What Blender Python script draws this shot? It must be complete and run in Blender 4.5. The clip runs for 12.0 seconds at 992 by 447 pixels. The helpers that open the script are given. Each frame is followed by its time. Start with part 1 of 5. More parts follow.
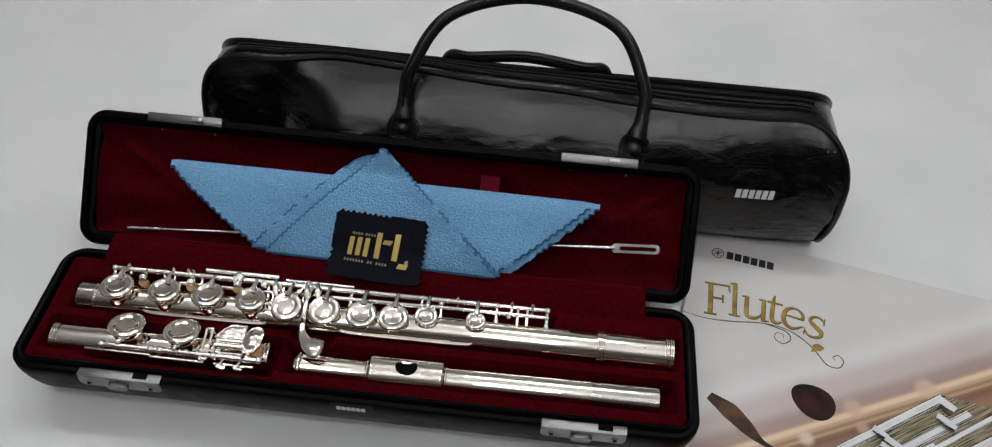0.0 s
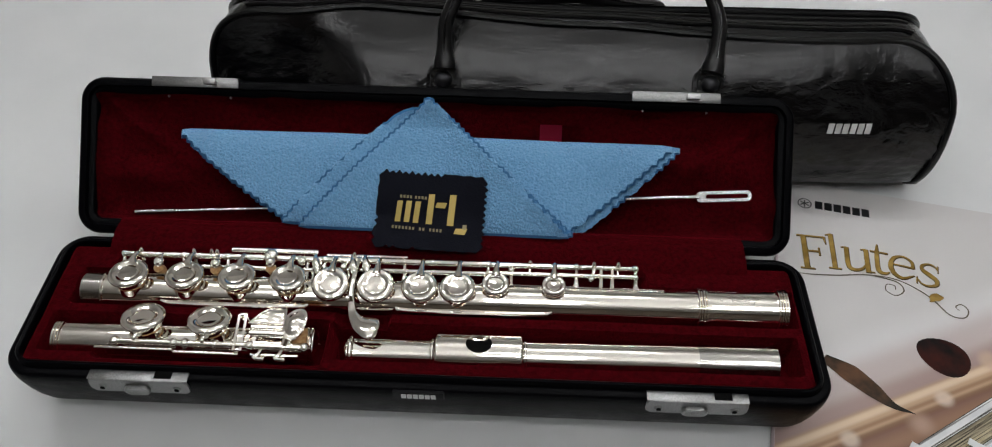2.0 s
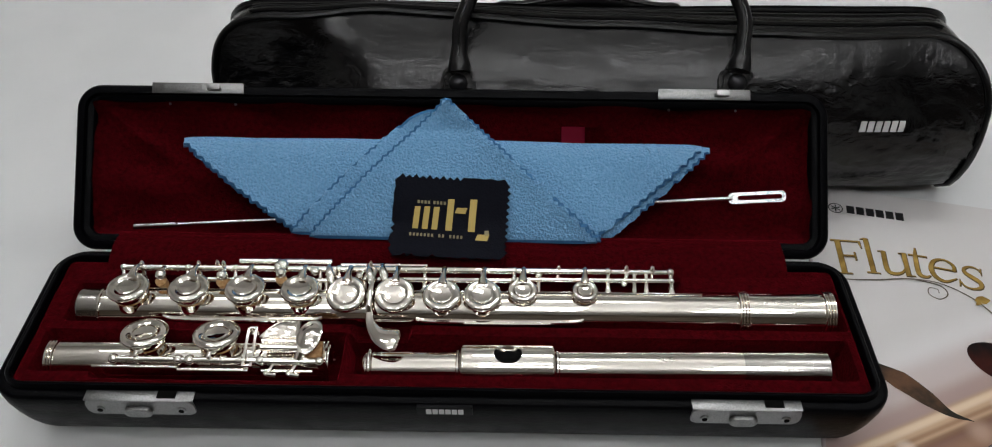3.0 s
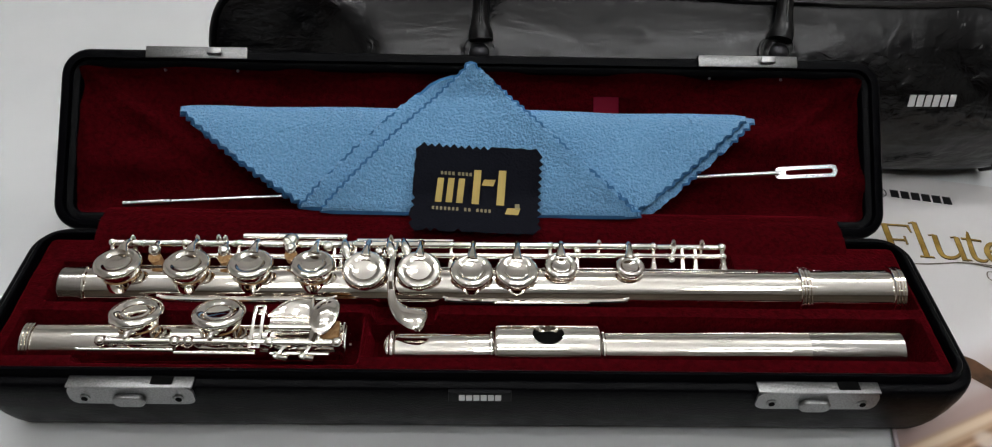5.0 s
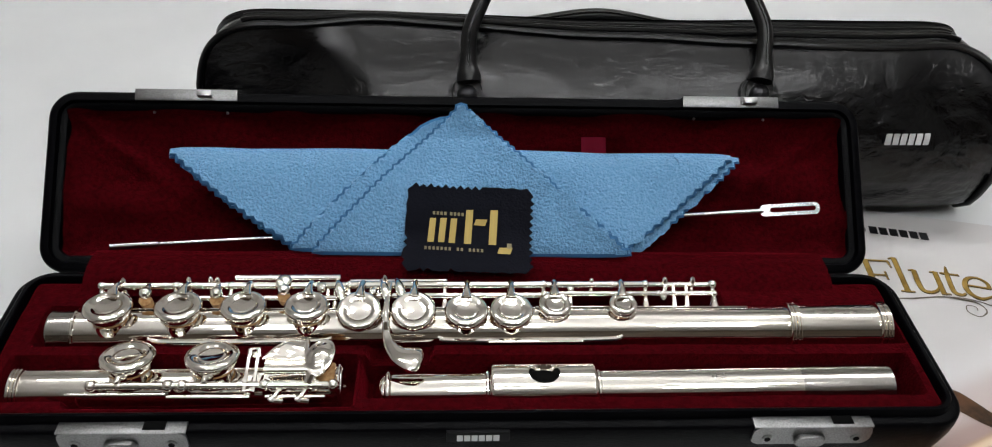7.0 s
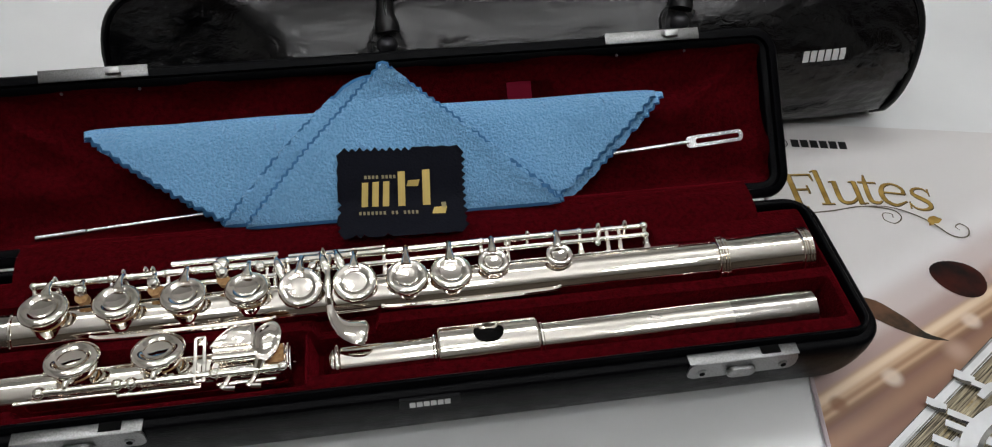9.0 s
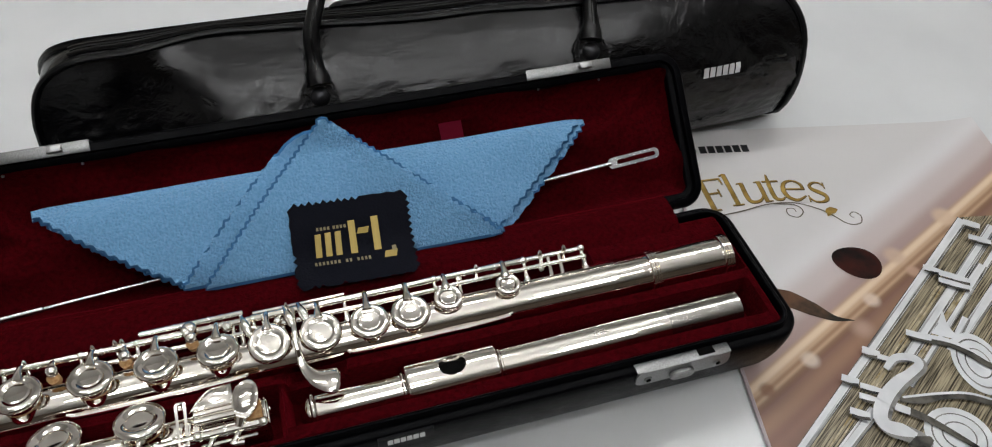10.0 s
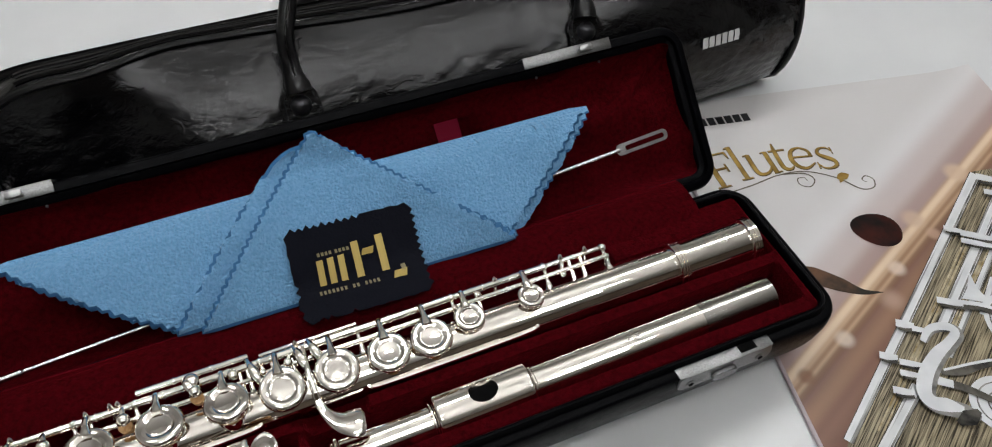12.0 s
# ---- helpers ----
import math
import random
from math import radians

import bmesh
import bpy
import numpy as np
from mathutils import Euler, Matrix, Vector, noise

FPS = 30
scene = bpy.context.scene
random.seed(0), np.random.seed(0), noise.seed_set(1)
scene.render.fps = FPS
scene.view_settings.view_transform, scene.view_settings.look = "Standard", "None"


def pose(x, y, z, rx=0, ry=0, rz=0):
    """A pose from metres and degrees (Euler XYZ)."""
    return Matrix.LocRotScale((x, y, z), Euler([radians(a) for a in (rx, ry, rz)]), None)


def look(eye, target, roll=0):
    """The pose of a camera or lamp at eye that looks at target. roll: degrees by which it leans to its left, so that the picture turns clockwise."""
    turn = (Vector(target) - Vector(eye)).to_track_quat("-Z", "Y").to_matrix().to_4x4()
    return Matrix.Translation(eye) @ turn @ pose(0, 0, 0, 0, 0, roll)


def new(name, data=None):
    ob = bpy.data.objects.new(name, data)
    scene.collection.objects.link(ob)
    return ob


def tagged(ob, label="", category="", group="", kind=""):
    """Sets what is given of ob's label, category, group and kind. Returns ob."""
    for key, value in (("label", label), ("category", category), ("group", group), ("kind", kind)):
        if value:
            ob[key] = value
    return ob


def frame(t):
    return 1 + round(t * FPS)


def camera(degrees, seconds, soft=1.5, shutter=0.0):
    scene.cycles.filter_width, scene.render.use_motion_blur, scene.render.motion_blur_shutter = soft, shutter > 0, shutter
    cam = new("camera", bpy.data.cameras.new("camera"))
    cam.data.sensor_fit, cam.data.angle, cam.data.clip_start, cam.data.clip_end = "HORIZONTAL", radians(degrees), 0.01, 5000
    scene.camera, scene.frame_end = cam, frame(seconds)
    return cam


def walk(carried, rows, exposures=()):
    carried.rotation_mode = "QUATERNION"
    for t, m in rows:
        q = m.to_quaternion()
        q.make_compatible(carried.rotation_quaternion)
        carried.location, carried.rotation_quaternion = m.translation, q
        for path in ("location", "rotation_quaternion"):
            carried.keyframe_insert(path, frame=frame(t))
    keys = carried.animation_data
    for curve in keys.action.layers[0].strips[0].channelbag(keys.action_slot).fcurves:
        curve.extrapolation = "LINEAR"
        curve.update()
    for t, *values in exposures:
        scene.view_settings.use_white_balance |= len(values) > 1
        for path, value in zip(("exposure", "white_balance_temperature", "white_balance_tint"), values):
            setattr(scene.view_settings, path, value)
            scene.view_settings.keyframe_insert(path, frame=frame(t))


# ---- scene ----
cam = camera(60.88, 12.0, soft=1.1)
PATH = [
    (0, (0.10392, -0.22845, 0.48911), (0.08574, 0.09404, 0.10745), 3.37),
    (0.5, (0.09380, -0.22195, 0.47474), (0.07619, 0.10329, 0.09539), 3.09),
    (1, (0.08550, -0.21869, 0.44982), (0.07038, 0.10878, 0.07228), 2.06),
    (1.5, (0.07263, -0.21678, 0.42546), (0.05804, 0.11341, 0.05028), 0.96),
    (2, (0.05603, -0.21445, 0.40339), (0.04603, 0.12116, 0.03290), 0.73),
    (2.5, (0.04727, -0.21668, 0.38504), (0.04036, 0.12940, 0.02424), 0.32),
    (3, (0.03751, -0.21248, 0.36856), (0.03376, 0.14318, 0.01715), 0.38),
    (3.5, (0.02534, -0.20485, 0.35094), (0.02419, 0.15461, 0.00340), 0.89),
    (5.5, (0.01056, -0.20577, 0.31428), (0.02326, 0.17151, -0.01359), 1.87),
    (6, (0.01032, -0.20710, 0.31457), (0.02339, 0.17562, -0.00692), 1.87),
    (6.5, (0.00794, -0.20754, 0.31691), (0.02552, 0.17792, -0.00107), 2.22),
    (7, (-0.00002, -0.20709, 0.31781), (0.02873, 0.17962, 0.00217), 2.98),
    (7.5, (-0.00123, -0.20683, 0.31754), (0.05460, 0.17466, -0.00081), 4.23),
    (7.7, (0.00827, -0.20544, 0.31661), (0.06687, 0.16712, -0.01167), 4.43),
    (9.3, (-0.00140, -0.18588, 0.35692), (0.06668, 0.14829, -0.00873), 1.03),
    (9.5, (-0.00969, -0.18637, 0.36499), (0.07090, 0.14467, -0.00096), 1.24),
    (10, (-0.01722, -0.18677, 0.37955), (0.09739, 0.13532, 0.01469), 3.31),
    (10.5, (-0.02599, -0.17961, 0.39303), (0.09341, 0.13793, 0.02572), 1.82),
    (11, (-0.02866, -0.16137, 0.38513), (0.09420, 0.14745, 0.01159), 1.11),
    (11.5, (-0.03661, -0.14767, 0.38326), (0.09087, 0.15124, 0.00326), 1.61),
    (12, (-0.03250, -0.14098, 0.36966), (0.10351, 0.15534, -0.00941), 1.97),
]
walk(cam, [(t, look(eye, target, roll)) for t, eye, target, roll in PATH], [(0.0, -0.07), (2.5, -0.08), (5.5, 0.17), (6.5, 0.30), (7.5, 0.30), (9.5, 0.04), (12.0, 0.10)])

# ---- light ----
world = bpy.data.worlds.new("world")
scene.world = world
world.use_nodes = True
world.node_tree.nodes["Background"].inputs[0].default_value = (0.9, 0.95, 1.0, 1)
world.node_tree.nodes["Background"].inputs[1].default_value = 0.05
PANEL_POWER = 19.5


# ---- materials ----
def mat(name, colour, rough=0.5, metal=0.0, sheen=0.0, coat=0.0, spec=0.5):
    m = bpy.data.materials.new(name)
    m.use_nodes = True
    b = m.node_tree.nodes["Principled BSDF"]
    b.inputs["Base Color"].default_value = (*colour, 1)
    b.inputs["Roughness"].default_value = rough
    b.inputs["Metallic"].default_value = metal
    b.inputs["Sheen Weight"].default_value = sheen
    b.inputs["Coat Weight"].default_value = coat
    b.inputs["Specular IOR Level"].default_value = spec
    return m


def node(m, kind, **values):
    n = m.node_tree.nodes.new(kind)
    for key, value in values.items():
        n.inputs[key.replace("_", " ")].default_value = value
    return n


def link(m, a, b):
    m.node_tree.links.new(a, b)


def coords(m):
    return node(m, "ShaderNodeTexCoord").outputs["Object"]


def bump(m, scale, height, strength=0.6, detail=4.0, kind="ShaderNodeTexNoise", chain=None, stretch=None):
    b = m.node_tree.nodes["Principled BSDF"]
    n = node(m, kind, Scale=scale)
    if kind == "ShaderNodeTexNoise":
        n.inputs["Detail"].default_value = detail
    place = coords(m)
    if stretch:
        scaled = node(m, "ShaderNodeVectorMath")
        scaled.operation = "MULTIPLY"
        link(m, place, scaled.inputs[0])
        scaled.inputs[1].default_value = stretch
        place = scaled.outputs[0]
    link(m, place, n.inputs["Vector"])
    k = node(m, "ShaderNodeBump", Strength=strength, Distance=height)
    link(m, n.outputs[0], k.inputs["Height"])
    if chain:
        link(m, chain.outputs[0], k.inputs["Normal"])
    link(m, k.outputs[0], b.inputs["Normal"])
    return k


def vary(m, low, high, scale, detail=5.0, socket="Base Color", a=0.35, z=0.65):
    """Mottles a colour or a roughness by noise."""
    b = m.node_tree.nodes["Principled BSDF"]
    n = node(m, "ShaderNodeTexNoise", Scale=scale, Detail=detail)
    link(m, coords(m), n.inputs["Vector"])
    r = m.node_tree.nodes.new("ShaderNodeValToRGB")
    r.color_ramp.elements[0].position, r.color_ramp.elements[1].position = a, z
    lo, hi = (low, high) if isinstance(low, tuple) else ((low,) * 3, (high,) * 3)
    r.color_ramp.elements[0].color, r.color_ramp.elements[1].color = (*lo, 1), (*hi, 1)
    link(m, n.outputs[0], r.inputs[0])
    link(m, r.outputs[0], b.inputs[socket])
    return r


SILVER = mat("silver plate", (0.93, 0.885, 0.815), 0.03, 1.0)
SATIN = mat("bare drawn silver", (0.50, 0.48, 0.445), 0.17, 1.0)
bump(SATIN, 900, 0.0002, 0.35, stretch=(0.15, 1, 1))
STEEL_BRIGHT = mat("polished steel rod", (0.66, 0.66, 0.66), 0.22, 1.0)
ENGRAVED = mat("engraved silver", (0.55, 0.53, 0.49), 0.3, 1.0)
STEEL = mat("plated steel", (0.46, 0.46, 0.46), 0.33, 1.0)
vary(STEEL, (0.19, 0.19, 0.19), (0.27, 0.27, 0.27), 1500)
bump(STEEL, 1300, 0.0002, 0.4)
STEEL_DARK = mat("steel hook", (0.4, 0.4, 0.4), 0.3, 1.0)
VELVET = mat("crimson velvet", (0.05, 0.002, 0.005), 0.95, 0.0, 0.34, spec=0.03)
VELVET.node_tree.nodes["Principled BSDF"].inputs["Sheen Tint"].default_value = (0.66, 0.014, 0.040, 1)
VELVET.node_tree.nodes["Principled BSDF"].inputs["Sheen Roughness"].default_value = 0.33
vary(VELVET, (0.030, 0.0005, 0.0015), (0.066, 0.0012, 0.0036), 420, 14.0, a=0.3, z=0.7)
bump(VELVET, 900, 0.0008, 0.8, chain=bump(VELVET, 60, 0.0020, 0.35))
SHELL = mat("black moulded plastic", (0.0010, 0.0010, 0.0016), 0.34, spec=0.05)
vary(SHELL, 0.28, 0.40, 90, socket="Roughness")
bump(SHELL, 1300, 0.0002, 0.5, kind="ShaderNodeTexVoronoi", chain=bump(SHELL, 500, 0.0002, 0.35))
GLOSS = mat("black gloss edge", (0.003, 0.003, 0.004), 0.45, spec=0.1)
LEATHER = mat("black glossy leatherette", (0.002, 0.002, 0.0025), 0.16, spec=0.45)
vary(LEATHER, 0.12, 0.22, 70, socket="Roughness")
grain = bump(LEATHER, 30, 0.0050, 0.16, 2.0, stretch=(0.7, 1.2, 1.2))
creases = bump(LEATHER, 190, 0.0014, 0.28, 6.0, stretch=(0.85, 1.1, 1.1), chain=grain)
creases.inputs["Height"].links[0].from_node.inputs["Distortion"].default_value = 1.6
bump(LEATHER, 1300, 0.0002, 0.12, kind="ShaderNodeTexVoronoi", chain=creases)
PIPING = mat("black leatherette piping", (0.0025, 0.0025, 0.003), 0.3, spec=0.4)
bump(PIPING, 500, 0.0003, 0.5)
ZIP = mat("black zip tape", (0.005, 0.005, 0.006), 0.6, spec=0.3)
bump(ZIP, 1200, 0.0004, 0.8)
RIVET = mat("dark metal rivet", (0.05, 0.05, 0.055), 0.35, 0.8)
BLUE = mat("blue microfibre", (0.16, 0.38, 0.68), 0.95, 0.0, 0.25, spec=0.1)
vary(BLUE, (0.155, 0.360, 0.610), (0.205, 0.435, 0.690), 600, 3.0)
bump(BLUE, 780, 0.0016, 1.0, 3.0)
# Darker than the cloth itself: paints the shadow lines along the fold edges.
EDGE_SHADE = mat("cut edge with painted shade", (0.05, 0.15, 0.31), 0.95, spec=0.05)
NAVY = mat("black satin label cloth", (0.004, 0.0045, 0.009), 0.8, 0.0, 0.0, spec=0.12)
bump(NAVY, 900, 0.0004, 0.6, chain=bump(NAVY, 40, 0.003, 0.4))
GOLD = mat("gold print", (0.42, 0.30, 0.07), 0.45, 0.2)
GOLD_DIM = mat("dull gold print", (0.22, 0.18, 0.09), 0.5, 0.1)
GOLD_INK = mat("gold ink", (0.33, 0.20, 0.03), 0.4, 0.1)
vary(GOLD_INK, (0.24, 0.14, 0.015), (0.45, 0.29, 0.06), 120)
WHITE_PRINT = mat("white print", (0.62, 0.62, 0.62), 0.5)
BLACK_INK = mat("black ink", (0.012, 0.012, 0.014), 0.4)
GREY_INK = mat("grey brown ink", (0.12, 0.10, 0.07), 0.4)
TAN = mat("cork and pad felt", (0.45, 0.25, 0.10), 0.8)
vary(TAN, (0.34, 0.17, 0.06), (0.56, 0.33, 0.15), 600)
RIBBON = mat("wine satin ribbon", (0.22, 0.010, 0.030), 0.7, 0.0, 0.0, spec=0.06)
# Near black, paints the shade inside the blow hole, slots and screw heads.
DARK = mat("painted shade of openings", (0.004, 0.004, 0.004), 0.8, spec=0.03)
PAGES = mat("paper edges", (0.72, 0.70, 0.70), 0.6)
TABLE = mat("white laminate", (0.73, 0.74, 0.745), 0.36)
vary(TABLE, (0.70, 0.71, 0.715), (0.76, 0.768, 0.77), 9, 8.0)
bump(TABLE, 900, 0.0002, 0.15)
PAINT = mat("white wall paint", (0.74, 0.72, 0.69), 0.9)
bump(PAINT, 60, 0.001, 0.3)
CEILING = mat("ceiling paint", (0.70, 0.69, 0.67), 0.9)
bump(CEILING, 60, 0.001, 0.3)
CARPET = mat("dark wood floor", (0.10, 0.07, 0.05), 0.6)
vary(CARPET, (0.08, 0.055, 0.04), (0.13, 0.09, 0.065), 20)
# For the unseen south wall, made dark to deepen reflections in silver and leather.
DARK_WALL = mat("unseen dark brown wall", (0.13, 0.10, 0.075), 0.6)
vary(DARK_WALL, (0.10, 0.075, 0.055), (0.16, 0.125, 0.095), 12)
LAMP = bpy.data.materials.new("lamp diffuser")
LAMP.use_nodes = True
LAMP.node_tree.nodes.clear()
lamp_out, lamp_glow = LAMP.node_tree.nodes.new("ShaderNodeOutputMaterial"), LAMP.node_tree.nodes.new("ShaderNodeEmission")
lamp_glow.inputs[0].default_value = (0.97, 0.985, 1.0, 1)
lamp_glow.inputs[1].default_value = PANEL_POWER
link(LAMP, lamp_glow.outputs[0], lamp_out.inputs[0])


# ---- mesh helpers ----
def part(name, bm, material, parent=None, label="", smooth=True):
    mesh = bpy.data.meshes.new(name)
    bmesh.ops.recalc_face_normals(bm, faces=bm.faces)
    for f in bm.faces:
        f.smooth = smooth
    if smooth:
        for e in bm.edges:
            if len(e.link_faces) == 2 and e.calc_face_angle(0) > 0.75:
                e.smooth = False
    bm.to_mesh(mesh)
    bm.free()
    mesh.materials.append(material)
    ob = new(name, mesh)
    if parent:
        ob.parent = parent
    if label:
        ob["label"] = label
    return ob


def thing(name, label, category, at=(0, 0, 0), group="", kind=""):
    ob = new(name)
    ob.location = at
    return tagged(ob, label, category, group, kind)


def rings(bm, loops, closed=True, caps=True):
    """Skins a row of vertex loops of equal length."""
    made = [[bm.verts.new(p) for p in loop] for loop in loops]
    n = len(made[0])
    for a, b in zip(made, made[1:]):
        for i in range(n if closed else n - 1):
            bm.faces.new((a[i], a[(i + 1) % n], b[(i + 1) % n], b[i]))
    if caps and closed:
        bm.faces.new(made[0])
        bm.faces.new(made[-1])
    return made


def frame_of(direction):
    d = Vector(direction).normalized()
    side = d.cross(Vector((0, 0, 1)) if abs(d.z) < 0.9 else Vector((1, 0, 0))).normalized()
    return side, side.cross(d).normalized(), d


def lathe(bm, start, direction, profile, seg=28):
    """Turns (distance, radius) pairs round an axis."""
    side, up, d = frame_of(direction)
    start = Vector(start)
    loops, full = [], [profile[0]]
    for (f0, r0), (f1, r1) in zip(profile, profile[1:]):
        long = math.hypot(f1 - f0, r1 - r0)
        if long > 0.004:
            for k in (0.0003 / long, 1 - 0.0003 / long):
                full.append((f0 + (f1 - f0) * k, r0 + (r1 - r0) * k))
        full.append((f1, r1))
    for far, r in full:
        r = max(r, 1e-5)
        loops.append([start + d * far + (side * math.cos(a) + up * math.sin(a)) * r for a in (2 * math.pi * i / seg for i in range(seg))])
    rings(bm, loops)
    return bm


def rod(bm, a, b, r, r2=None, seg=12):
    a, b = Vector(a), Vector(b)
    far = (b - a).length
    r2 = r if r2 is None else r2
    c = min(r, r2, far) * 0.25
    return lathe(bm, a, b - a, [(0, r - c), (c, r), (far - c, r2), (far, r2 - c)], seg)


def ball(bm, c, r, seg=14):
    return lathe(bm, (c[0], c[1], c[2] - r), (0, 0, 1), [(r - r * math.cos(math.pi * i / 8), r * math.sin(math.pi * i / 8)) for i in range(9)], seg)


def pipe(bm, points, r, seg=10, taper=None):
    """A round cord along points."""
    pts = [Vector(p) for p in points]
    loops, side = [], None
    for i, p in enumerate(pts):
        d = (pts[min(i + 1, len(pts) - 1)] - pts[max(i - 1, 0)]).normalized()
        if side is None:
            side = frame_of(d)[0]
        side = (side - d * side.dot(d)).normalized()
        up = d.cross(side)
        k = r * (taper[i] if taper else 1)
        loops.append([p + (side * math.cos(a) + up * math.sin(a)) * k for a in (2 * math.pi * j / seg for j in range(seg))])
    rings(bm, loops)
    return bm


def curve_points(points, n):
    """A smooth line of n points through the given ones."""
    pts = [Vector(p) for p in points]
    pts = [2 * pts[0] - pts[1]] + pts + [2 * pts[-1] - pts[-2]]
    out, spans = [], len(pts) - 3
    for k in range(n):
        u = k / (n - 1) * spans
        i = min(int(u), spans - 1)
        t = u - i
        a, b, c, d = pts[i : i + 4]
        out.append(0.5 * (2 * b + (c - a) * t + (2 * a - 5 * b + 4 * c - d) * t * t + (3 * b - a - 3 * c + d) * t**3))
    return out


def box(bm, lo, hi, bevel=0.0, m=None):
    made = bmesh.ops.create_cube(bm, size=1)["verts"]
    for v in made:
        v.co = Vector([lo[i] + (hi[i] - lo[i]) * (v.co[i] + 0.5) for i in range(3)])
    if bevel:
        edges = list({e for v in made for e in v.link_edges})
        got = bmesh.ops.bevel(bm, geom=edges, offset=bevel, segments=2, affect="EDGES", profile=0.6)
        made = list({v for f in got["faces"] for v in f.verts} | {v for v in made if v.is_valid})
    if m:
        bmesh.ops.transform(bm, matrix=m, verts=made)
    return bm


def round_rect(x0, x1, y0, y1, r, seg=8):
    """Points of a rounded rectangle, counter-clockwise."""
    out = []
    for cx, cy, start in ((x1 - r, y1 - r, 0), (x0 + r, y1 - r, 90), (x0 + r, y0 + r, 180), (x1 - r, y0 + r, 270)):
        for i in range(seg + 1):
            a = radians(start + 90 * i / seg)
            out.append((cx + r * math.cos(a), cy + r * math.sin(a)))
    return out


def slab(bm, outline, z0, z1, bevel=0.0):
    """A flat plate with the given outline."""
    loops = [[(x, y, z0) for x, y in outline], [(x, y, z1) for x, y in outline]]
    rings(bm, loops)
    if bevel:
        bmesh.ops.bevel(bm, geom=[e for e in bm.edges if abs(e.verts[0].co.z - z1) < 1e-7 and abs(e.verts[1].co.z - z1) < 1e-7], offset=bevel, segments=2, affect="EDGES")
    return bm


def pillow(bm, outline, levels):
    """A domed or dished plate: an outline shrunk step by step at given heights."""
    cx, cy = sum(p[0] for p in outline) / len(outline), sum(p[1] for p in outline) / len(outline)
    rings(bm, [[(cx + (x - cx) * f, cy + (y - cy) * f, z) for x, y in outline] for f, z in levels])


def nz(x, y, z=0.0, s=1.0):
    return noise.noise(Vector((x * s, y * s, z * s)))


def move(bm, m):
    bmesh.ops.transform(bm, matrix=m, verts=bm.verts)
    return bm


def grid(bm, nx, ny, f):
    """A sheet of nx by ny cells, placed by f(u, v)."""
    rows = [[bm.verts.new(f(i / nx, j / ny)) for i in range(nx + 1)] for j in range(ny + 1)]
    for j in range(ny):
        for i in range(nx):
            bm.faces.new((rows[j][i], rows[j][i + 1], rows[j + 1][i + 1], rows[j + 1][i]))
    return rows


# ---- the room and the table ----
bm = bmesh.new()
box(bm, (-0.9, -0.75, -0.03), (1.1, 0.85, 0.0), 0.003)
table = tagged(part("table", bm, TABLE), "white laminate table top under the flute case", "table", kind="structure")
for sx, sy in ((-0.82, -0.67), (1.02, -0.67), (-0.82, 0.77), (1.02, 0.77)):
    bm = bmesh.new()
    box(bm, (sx - 0.025, sy - 0.025, -0.72), (sx + 0.025, sy + 0.025, -0.03), 0.004)
    part("leg", bm, STEEL_DARK, table)
X0, X1, Y0, Y1, ZF, ZC = -2.2, 2.4, -2.4, 2.2, -0.72, 1.78
for name, lo, hi, m in (
    ("floor", (X0, Y0, ZF - 0.1), (X1, Y1, ZF), CARPET),
    ("ceiling", (X0, Y0, ZC), (X1, Y1, ZC + 0.1), CEILING),
    ("wall_west", (X0 - 0.1, Y0, ZF), (X0, Y1, ZC), PAINT),
    ("wall_east", (X1, Y0, ZF), (X1 + 0.1, Y1, ZC), PAINT),
    ("wall_south", (X0, Y0 - 0.1, ZF), (X1, Y0, ZC), DARK_WALL),
    ("wall_north", (X0, Y1, ZF), (X1, Y1 + 0.1, ZC), PAINT),
):
    bm = bmesh.new()
    box(bm, lo, hi)
    tagged(part(name, bm, m, smooth=False), "plain room surface round the table", "room", kind="structure")
for cx, cy, wx, wy in ((-0.65, 0.58, 0.20, 0.055), (0.18, 0.70, 0.20, 0.055), (0.95, 0.52, 0.20, 0.055), (-0.40, -0.38, 0.115, 0.034), (0.12, -0.38, 0.115, 0.034), (0.64, -0.38, 0.115, 0.034), (-0.40, -0.80, 0.115, 0.034), (0.12, -0.80, 0.115, 0.034), (0.64, -0.80, 0.115, 0.034)):
    lamp = thing("ceiling_light", "white hanging ceiling light with a glowing diffuser", "lamp", (cx, cy, ZC), "ceiling lights")
    bm = bmesh.new()
    box(bm, (-wx, -wy, -0.34), (wx, wy, -0.30), 0.008)
    part("diffuser", bm, LAMP, lamp, "glowing white diffuser")
    for k in (-0.7, 0.7):
        bm = bmesh.new()
        rod(bm, (k * wx, 0, -0.30), (k * wx, 0, -0.001), 0.006)
        part("hanger", bm, STEEL, lamp)

# ---- brochure ----
BW, BH, BT = 0.227, 0.300, 0.0026
brochure = thing("brochure", "glossy flute brochure with gold title lying under the case", "brochure", (0.235, 0.198, 0))
brochure.rotation_euler = (0, 0, radians(-11.2))
COVER = mat("printed cover", (0.62, 0.60, 0.59), 0.28, spec=0.18)


